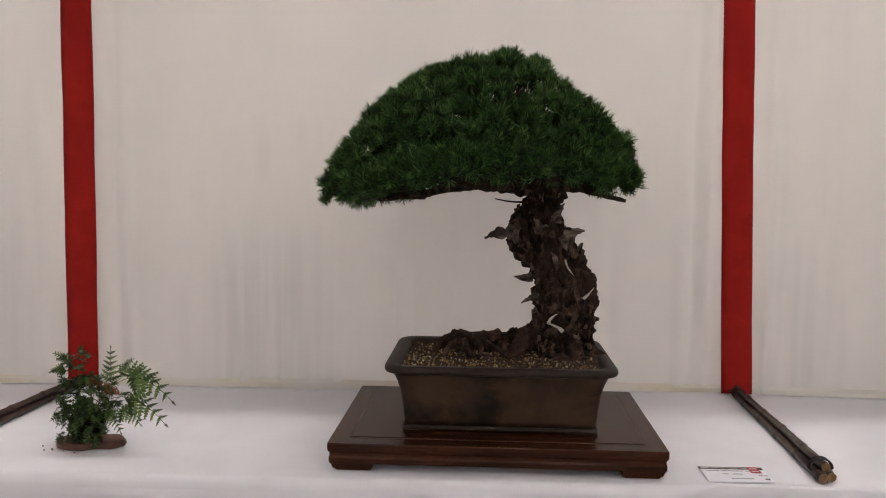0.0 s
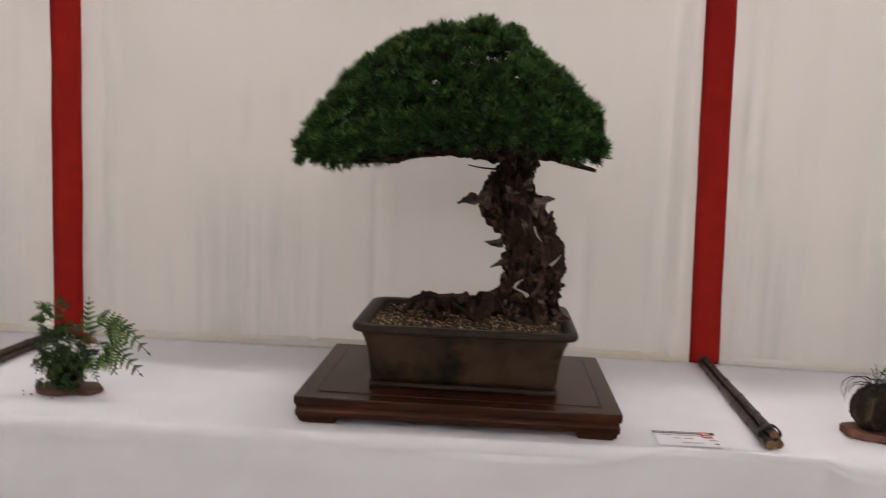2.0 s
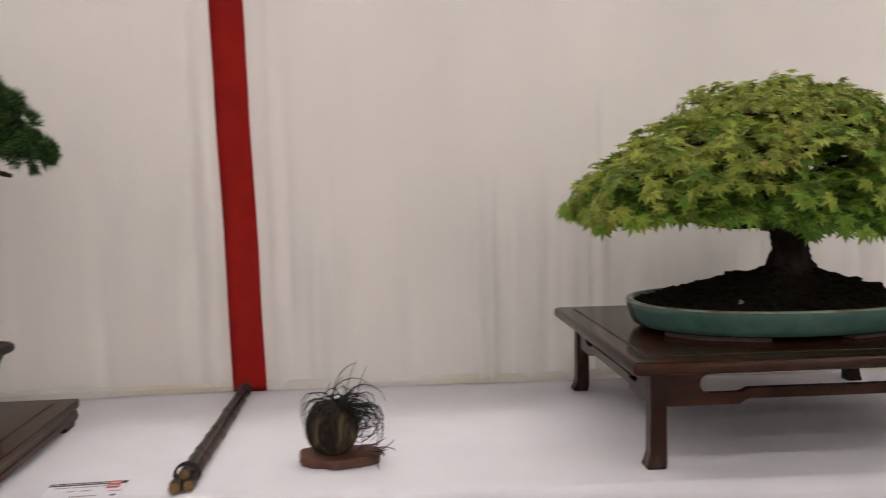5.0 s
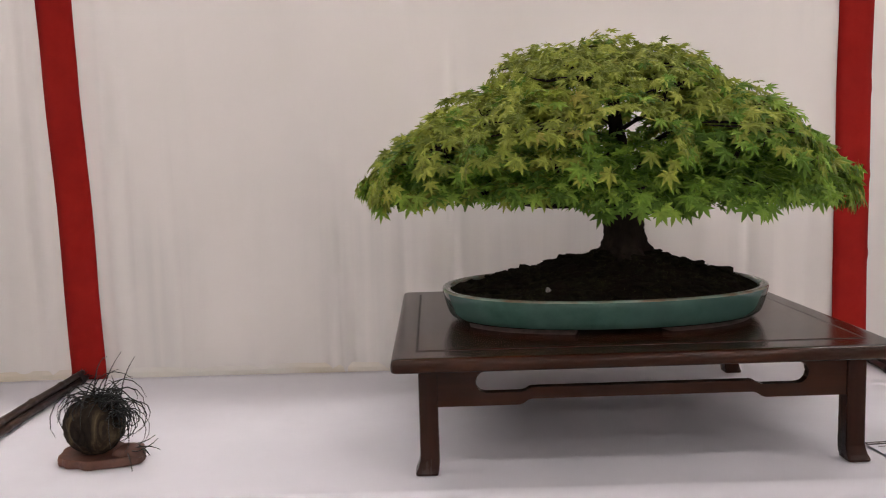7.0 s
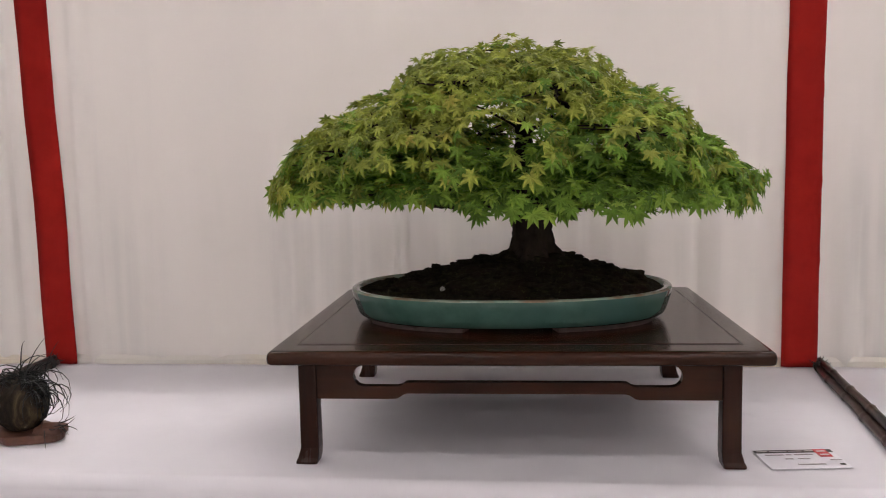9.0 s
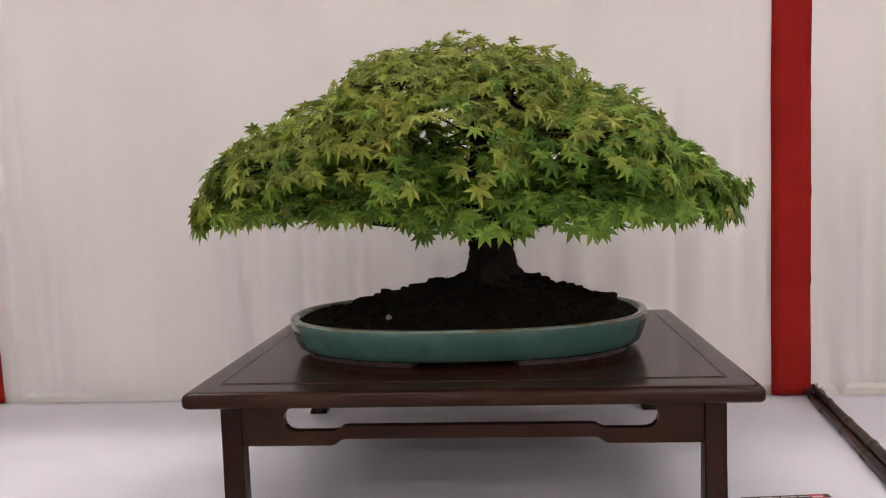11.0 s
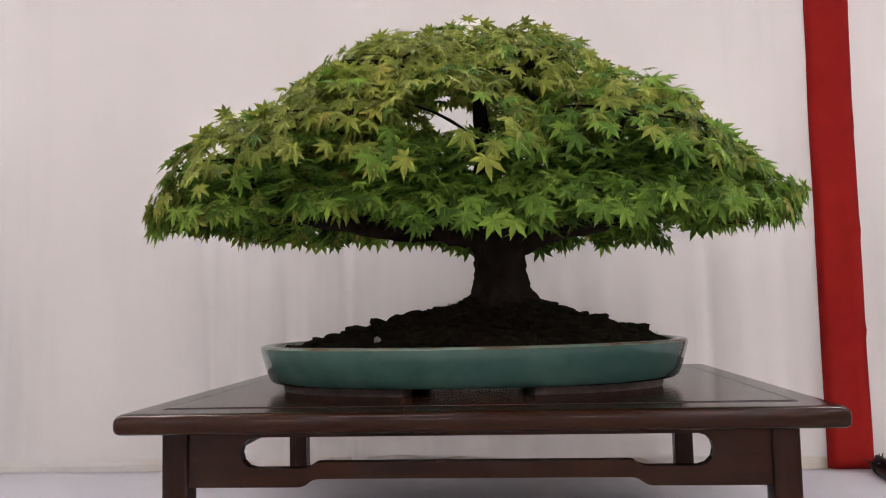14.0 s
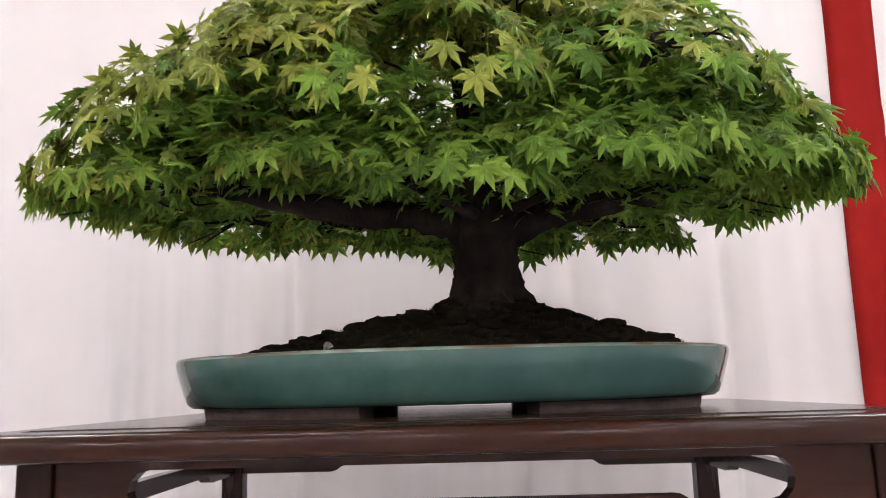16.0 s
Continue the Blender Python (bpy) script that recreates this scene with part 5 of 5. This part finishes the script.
        for _ in range(int(14500 * rx * ry)):
            ang, f = rng.uniform(0, 2 * math.pi), math.sqrt(rng.random()) * 1.04
            way = Vector((math.cos(ang), math.sin(ang), 0))
            x, y = rx * f * way.x, ry * f * way.y
            lumps = 0.012 * noise.noise((c.x * 9 + x * 30, c.y * 9 + y * 30, 3.0))
            at = c + Vector((x, y, -drop * f ** 2.1 - lean.x * x - lean.y * y + lumps + rng.uniform(-0.012, 0.007)))
            fringe = low + 0.014 + 0.030 * noise.noise((at.x * 9, at.y * 9, 6.0))
            if at.z < fringe:
                at.z = fringe + rng.uniform(-0.006, 0.018)
            out = way * (0.35 + 0.75 * f) + lean * 1.1
            n = Vector((0, 0, 1.0 - 0.48 * f * f)) + out * (0.35 + 0.8 * f * f) + lean * 0.4 + Vector((rng.gauss(0, 0.38), rng.gauss(0, 0.38), rng.gauss(0, 0.15)))
            tip = out + Vector((rng.gauss(0, 0.5), rng.gauss(0, 0.5), -0.35 - 0.55 * f))
            size = rng.uniform(0.0190, 0.0285) * (1.10 - 0.34 * max(0.0, min(1.0, (at.z - 1.33) / 0.2)))
            set_leaf(at, n, tip, size, young)
    # shaded leaves inside the crown and along its underside
    for _ in range(3600):
        a, f = rng.uniform(0, 2 * math.pi), math.sqrt(rng.random()) * 0.93
        x, y = CROWN_MID[0] + CROWN_HALF[0] * f * math.cos(a), CROWN_MID[1] + CROWN_HALF[1] * f * math.sin(a)
        low, top = crown_interp(x, CROWN_LOW), crown_height(x, y)
        z = low + 0.030 + 0.075 * rng.random() ** 1.3 if rng.random() < 0.62 else low + (top - 0.05 - low) * rng.random()
        if z > top - 0.01 or (abs(x - 2.19) < 0.07 and z < 1.34 and y < 2.45):
            continue
        set_leaf(Vector((x, y, z)), Vector((rng.gauss(0, 0.4), rng.gauss(0, 0.4), 1)), Vector((math.cos(a) + rng.gauss(0, 0.5), math.sin(a) + rng.gauss(0, 0.5), -0.5)), rng.uniform(0.018, 0.027), 0.06)
    # the spray that hangs before the trunk
    for _ in range(150):
        at = Vector((rng.uniform(2.08, 2.30), rng.uniform(2.09, 2.22), rng.uniform(1.275, 1.375)))
        set_leaf(at, Vector((rng.gauss(0, 0.35), -0.8 + rng.gauss(0, 0.3), 0.9)), Vector((rng.gauss(0, 0.6), -0.7, -0.8)), rng.uniform(0.019, 0.027), 0.15)
    # hanging sprays along the limbs and the back of the underside
    for _ in range(1100):
        q = rng.choice(ends)
        if q[2] > z0 + 0.33 or abs(q[0] - 2.19) < 0.05:
            continue
        at = Vector(q[:3]) + Vector((rng.gauss(0, 0.035), rng.gauss(0.02, 0.05), rng.gauss(0.0, 0.016)))
        if at.z > crown_interp(at.x, CROWN_LOW) + 0.008:
            set_leaf(at, Vector((rng.gauss(0, 0.6), rng.gauss(0, 0.6), 1)), Vector((rng.gauss(0, 1), rng.gauss(0, 1), -0.7)), rng.uniform(0.016, 0.025), 0.05)
            if rng.random() < 0.25:
                set_twig(Vector(q[:3]), at, 0.0022, 0.0010)
    tagged(part("twiggery", twigs, MAPLE_BARK, t), "fine dark twigs under the leaf sprays", "", "", "stuff")
    crown = part("crown", joined_copies("leaf_mass", variants, rest, [LEAF_GREEN, LEAF_YOUNG]), None, t, "broad tiered crown of green maple leaves")
    tagged(crown, "", "", "", "stuff")
    shared = {(k, yg): mesh_of("leaf", *variants[k], (LEAF_YOUNG_P if yg else LEAF_GREEN_P)) for k in range(7) for yg in (0, 1)}
    for m, k, yg in near:
        o = new("leaf", shared[k, yg])
        o.parent, o.matrix_local = crown, m


maple()


# ---- accent plants ----
def wood_slice(hx, hy, height, seed, squeeze=0.0):
    """An irregular slab of wood with a raw edge."""
    rings = []
    for s, z in ((0.965, 0.0), (0.995, 0.002), (1.0, height * 0.55), (0.99, height - 0.0015), (0.97, height)):
        pts = []
        for k in range(56):
            a = 2 * math.pi * k / 56
            r = s * (1 + 0.16 * noise.noise((math.cos(a) * 1.2 + seed, math.sin(a) * 1.2, 0)) + 0.09 * noise.noise((math.cos(a) * 4 + seed, math.sin(a) * 4, z * 25)))
            pinch = 1 - squeeze * math.exp(-((math.cos(a) - 0.35) / 0.25) ** 2)
            pts.append((hx * r * math.cos(a), hy * r * pinch * math.sin(a)))
        rings.append((pts, z))
    return lofted(rings)


def frond(base, tip, width, arch, seed, facing=(0.1, -0.75, 0.65), pairs=12):
    """A triangular fern frond from base to tip, its stalk arching, with pairs of toothed leaflets."""
    rng = random.Random(seed)
    a, b = Vector(base), Vector(tip)
    verts, faces, spine = [], [], []
    for k in range(pairs + 4):
        t = k / (pairs + 3)
        spine.append(a.lerp(b, t) + Vector((0, 0, arch * 4 * t * (1 - t))) + Vector((0.003 * math.sin(seed + 4 * t), 0.004 * math.sin(seed * 2 + 3 * t), 0)))
    up = Vector(facing).normalized()

    def leaflet(at, way, reach):
        """One leaflet with saw teeth along both sides."""
        lift = (up - way * way.dot(up)).normalized()
        side = way.cross(lift).normalized()
        teeth, i = 5, len(verts)
        verts.append(at)
        for j in range(1, teeth + 1):
            f = j / teeth
            verts.append(at + way * reach * f - lift * 0.14 * f * f * reach)
        for s2 in (-1, 1):
            e = len(verts)
            for j in range(teeth):
                f = (j + 0.25) / teeth
                w = reach * 0.33 * (1 - f) ** 0.7 * rng.uniform(0.85, 1.15)
                verts.append(at + way * reach * f + side * s2 * w * 0.55 - lift * 0.03 * reach)
                verts.append(at + way * reach * (f + 0.16) + side * s2 * w - lift * 0.08 * reach)
            for j in range(teeth):
                faces.append([i + j, e + 2 * j, e + 2 * j + 1, i + j + 1])

    for k in range(len(spine) - 1):
        p, q = spine[k], spine[k + 1]
        d = (q - p).normalized()
        w = d.cross(up).normalized() * 0.0008
        i = len(verts)
        verts.extend([p - w, p + w, q + w, q - w])
        faces.append([i, i + 1, i + 2, i + 3])
        if k < len(spine) * 0.36:
            continue
        across = d.cross(up).normalized()
        for sgn in (-1, 1):
            f = (k / len(spine) - 0.36) / 0.64
            leaflet(p + d * (0.002 if sgn > 0 else 0), (across * sgn * 0.86 + d * 0.5).normalized(), width * 0.60 * (1 - f * 0.80) * rng.uniform(0.85, 1.12))
    leaflet(spine[-1], (spine[-1] - spine[-2]).normalized(), width * 0.16)
    return [v[:] for v in verts], faces


def fern():
    t = thing("fern_accent", pose(-1.042, 2.045, CLOTH_Z, 0, 0, 0), "small lacy green fern accent plant on a slice of red wood", "accent plant")
    disc = part("wood_slice", wood_slice(0.088, 0.052, 0.016, 3.0, 0.2), SLAB_WOOD, t, "raw red-brown wooden slice")
    disc.matrix_local = pose(0, 0, 0, 0, 0, 8)
    lump = bmesh.new()
    bmesh.ops.create_icosphere(lump, subdivisions=3, radius=1.0)
    for v in lump.verts:
        v.co *= 1 + 0.3 * noise.noise(v.co * 2.0)
        v.co = Vector((-0.012 + v.co.x * 0.046, v.co.y * 0.034, 0.056 + v.co.z * 0.042))
    part("root_ball", lump, MOSS, t, "dark mossy root ball", smooth=True)
    rng = random.Random(5)
    # stalk end, tip, width, arch
    rows = [((0.040, 0.0, 0.115), (0.060, -0.01, 0.255), 0.052, 0.0), ((0.050, 0.0, 0.150), (0.124, -0.01, 0.230), 0.040, 0.008), ((0.040, -0.005, 0.140), (0.226, -0.015, 0.126), 0.082, 0.050), ((0.055, -0.01, 0.125), (0.208, -0.03, 0.070), 0.078, 0.030), ((0.060, -0.015, 0.10), (0.148, -0.04, 0.072), 0.058, 0.014), ((0.04, -0.02, 0.11), (0.100, -0.045, 0.050), 0.045, 0.012), ((-0.045, -0.01, 0.10), (-0.080, -0.03, 0.052), 0.036, 0.010), ((-0.040, 0.0, 0.195), (-0.088, -0.01, 0.238), 0.034, 0.006), ((-0.05, 0.0, 0.185), (-0.092, -0.015, 0.195), 0.032, 0.008), ((-0.02, -0.02, 0.09), (-0.012, -0.055, 0.030), 0.040, 0.012), ((0.05, 0.015, 0.15), (0.165, 0.02, 0.165), 0.060, 0.030)]
    for k, (a, b, w, arch) in enumerate(rows):
        o = part("frond", mesh_of("frond", *frond(a, b, w, arch, 100 + k, pairs=7), FERN_GREEN), None, t)
    # the dense heart of the plant: centre and half sizes of its clumps
    clumps = [((-0.012, -0.005, 0.105), (0.070, 0.045, 0.075), 92), ((-0.040, 0.0, 0.195), (0.036, 0.03, 0.040), 30), ((-0.004, -0.028, 0.055), (0.052, 0.028, 0.042), 40), ((0.045, -0.005, 0.115), (0.045, 0.035, 0.040), 28)]
    verts, faces = [], []
    for c, h, count in clumps:
        for k in range(count):
            d = Vector((rng.gauss(0, 1), rng.gauss(-0.35, 1), rng.gauss(0.1, 1))).normalized()
            at = Vector(c) + Vector((d.x * h[0], d.y * h[1], d.z * h[2])) * rng.uniform(0.5, 0.9)
            way = (d + Vector((rng.gauss(0, 0.5), rng.gauss(0, 0.5), rng.gauss(-0.1, 0.5)))).normalized()
            v, f = frond(at, at + way * rng.uniform(0.024, 0.040), rng.uniform(0.026, 0.038), 0.004, 300 + k, d + Vector((0, -0.3, 0.6)), 5)
            base = len(verts)
            verts += v
            faces += [[i + base for i in q] for q in f]
    heart = part("foliage", mesh_of("fern_heart", verts, faces, FERN_DARK), None, t, "dense dark green heart of small leaflets")
    tagged(heart, "", "", "", "stuff")
    for k in range(4):
        a, b = (0.012 + 0.01 * k, -0.012, 0.135), (0.02 + 0.022 * k, -0.025, 0.180 - 0.012 * k)
        part("frond", mesh_of("dry_frond", *frond(a, b, 0.028, 0.01, 140 + k), FERN_BROWN), None, t, "dry rust-brown frond")
    stalks = bmesh.new()
    for k in range(12):
        a, r = rng.uniform(-1.2, 1.2), rng.uniform(0.02, 0.05)
        tube(smooth_path([(0.01 * math.cos(a), 0.01 * math.sin(a), 0.05, 0.0014), (r * 0.6 * math.cos(a), r * 0.5 * math.sin(a), 0.10, 0.0010), (r * 1.4 * math.cos(a), r * math.sin(a), 0.14 + 0.03 * rng.random(), 0.0007)], 5), 5, bm=stalks)
    tagged(part("stem_tangle", stalks, FERN_BROWN, t), "thin rust-brown stalks", "", "", "stuff")


fern()
rng = random.Random(3)
for px, py, s in ((-1.158, 2.015, 0.0035), (-1.137, 1.985, 0.0030), (-1.118, 1.990, 0.0050), (-1.05, 1.972, 0.0038), (-1.085, 1.985, 0.0025)):
    g = bmesh.new()
    bmesh.ops.create_icosphere(g, subdivisions=2, radius=s * 0.62)
    for v in g.verts:
        v.co *= 1 + 0.5 * noise.noise(v.co * 420)
    ob = tagged(part("pebble", g, PEBBLE, None), "tiny crumb of grit on the white cloth", "pebble", "crumbs by the fern")
    ob.location = (px, py, CLOTH_Z + s * 0.4)


def grass_accent():
    t = thing("grass_accent", pose(1.075, 2.155, CLOTH_Z, 0, 0, 0), "ball-shaped accent planting with near-black grass on a wooden slice", "accent plant")
    part("wood_slice", wood_slice(0.088, 0.062, 0.019, 8.0, 0.15), SLAB_WOOD, t, "raw red-brown wooden slice")
    knob = bmesh.new()
    bmesh.ops.create_icosphere(knob, subdivisions=3, radius=1.0)
    for v in knob.verts:
        v.co *= 1 + 0.3 * noise.noise(v.co * 1.8 + Vector((4, 0, 0)))
        v.co = Vector((0.062 + v.co.x * 0.030, -0.022 + v.co.y * 0.020, 0.022 + v.co.z * 0.016))
    part("wood_knot", knob, SLAB_WOOD, t, "knobbly lump of wood", smooth=True)
    ball = bmesh.new()
    bmesh.ops.create_icosphere(ball, subdivisions=5, radius=1.0)
    for v in ball.verts:
        p = v.co.copy()
        rib = 0.035 * math.sin(math.atan2(p.y, p.x) * 9 + 2.5 * noise.noise(p * 1.6)) * (1 - p.z * p.z)
        v.co *= 1 + 0.08 * noise.noise(p * 1.7) + rib * 0.7 + 0.025 * noise.noise(p * 7)
        v.co = Vector((-0.012 + v.co.x * 0.060, 0.004 + v.co.y * 0.056, 0.074 + v.co.z * 0.060))
    part("root_ball", ball, BALL, t, "ribbed brown ball with pale streaks", smooth=True)
    rng = random.Random(17)
    blades = []
    for _ in range(18):
        a, ln = rng.uniform(-2.2, 1.6), rng.uniform(0.06, 0.15)
        c = Vector((0.004 + 0.014 * rng.gauss(0, 1), 0.01 * rng.gauss(0, 1), 0.128))
        blades.append((c, a, ln, rng.uniform(0.5, 1.5), rng.uniform(0.3, 2.4)))
    # the tangled crown of short curled blades
    for _ in range(90):
        c = Vector((0.006 + 0.020 * rng.gauss(0, 1), 0.018 * rng.gauss(0, 1), 0.128 + 0.006 * rng.gauss(0, 1)))
        blades.append((c, rng.uniform(0, 6.28), rng.uniform(0.025, 0.065), rng.uniform(-0.1, 1.3), rng.uniform(0.5, 4.5)))
    for _ in range(14):
        c = Vector((-0.015 + 0.01 * rng.gauss(0, 1), 0.012 * rng.gauss(0, 1), 0.126))
        blades.append((c, rng.uniform(2.2, 4.2), rng.uniform(0.06, 0.13), rng.uniform(0.2, 0.9), rng.uniform(1.6, 3.0)))
    for _ in range(32):
        c = Vector((0.030 + 0.012 * rng.gauss(0, 1), -0.012 + 0.016 * rng.gauss(0, 1), 0.112 + 0.012 * rng.gauss(0, 1)))
        blades.append((c, rng.uniform(-1.3, 0.7), rng.uniform(0.07, 0.15), rng.uniform(-0.1, 0.9), rng.uniform(1.6, 3.6)))
    for _ in range(14):
        c = Vector((0.075 + 0.01 * rng.gauss(0, 1), -0.02 + 0.02 * rng.gauss(0, 1), 0.03))
        blades.append((c, rng.uniform(-1.2, 0.4), rng.uniform(0.02, 0.060), rng.uniform(-0.6, 0.3), rng.uniform(-0.4, 0.9)))
    for c, a, ln, lift, bend in blades:
        p, way, pts = c, lift, []
        for k in range(7):
            pts.append((*p, 0.0015 * (1 - (k / 6) ** 2 * 0.8)))
            p = p + Vector((math.cos(a) * math.cos(way), math.sin(a) * math.cos(way), math.sin(way))) * ln / 6
            way -= bend / 6 * 1.6
            p.z = max(p.z, 0.003)
        bm = tube(pts, 4)
        part("blade", bm, GRASS_BLACK, t)


grass_accent()
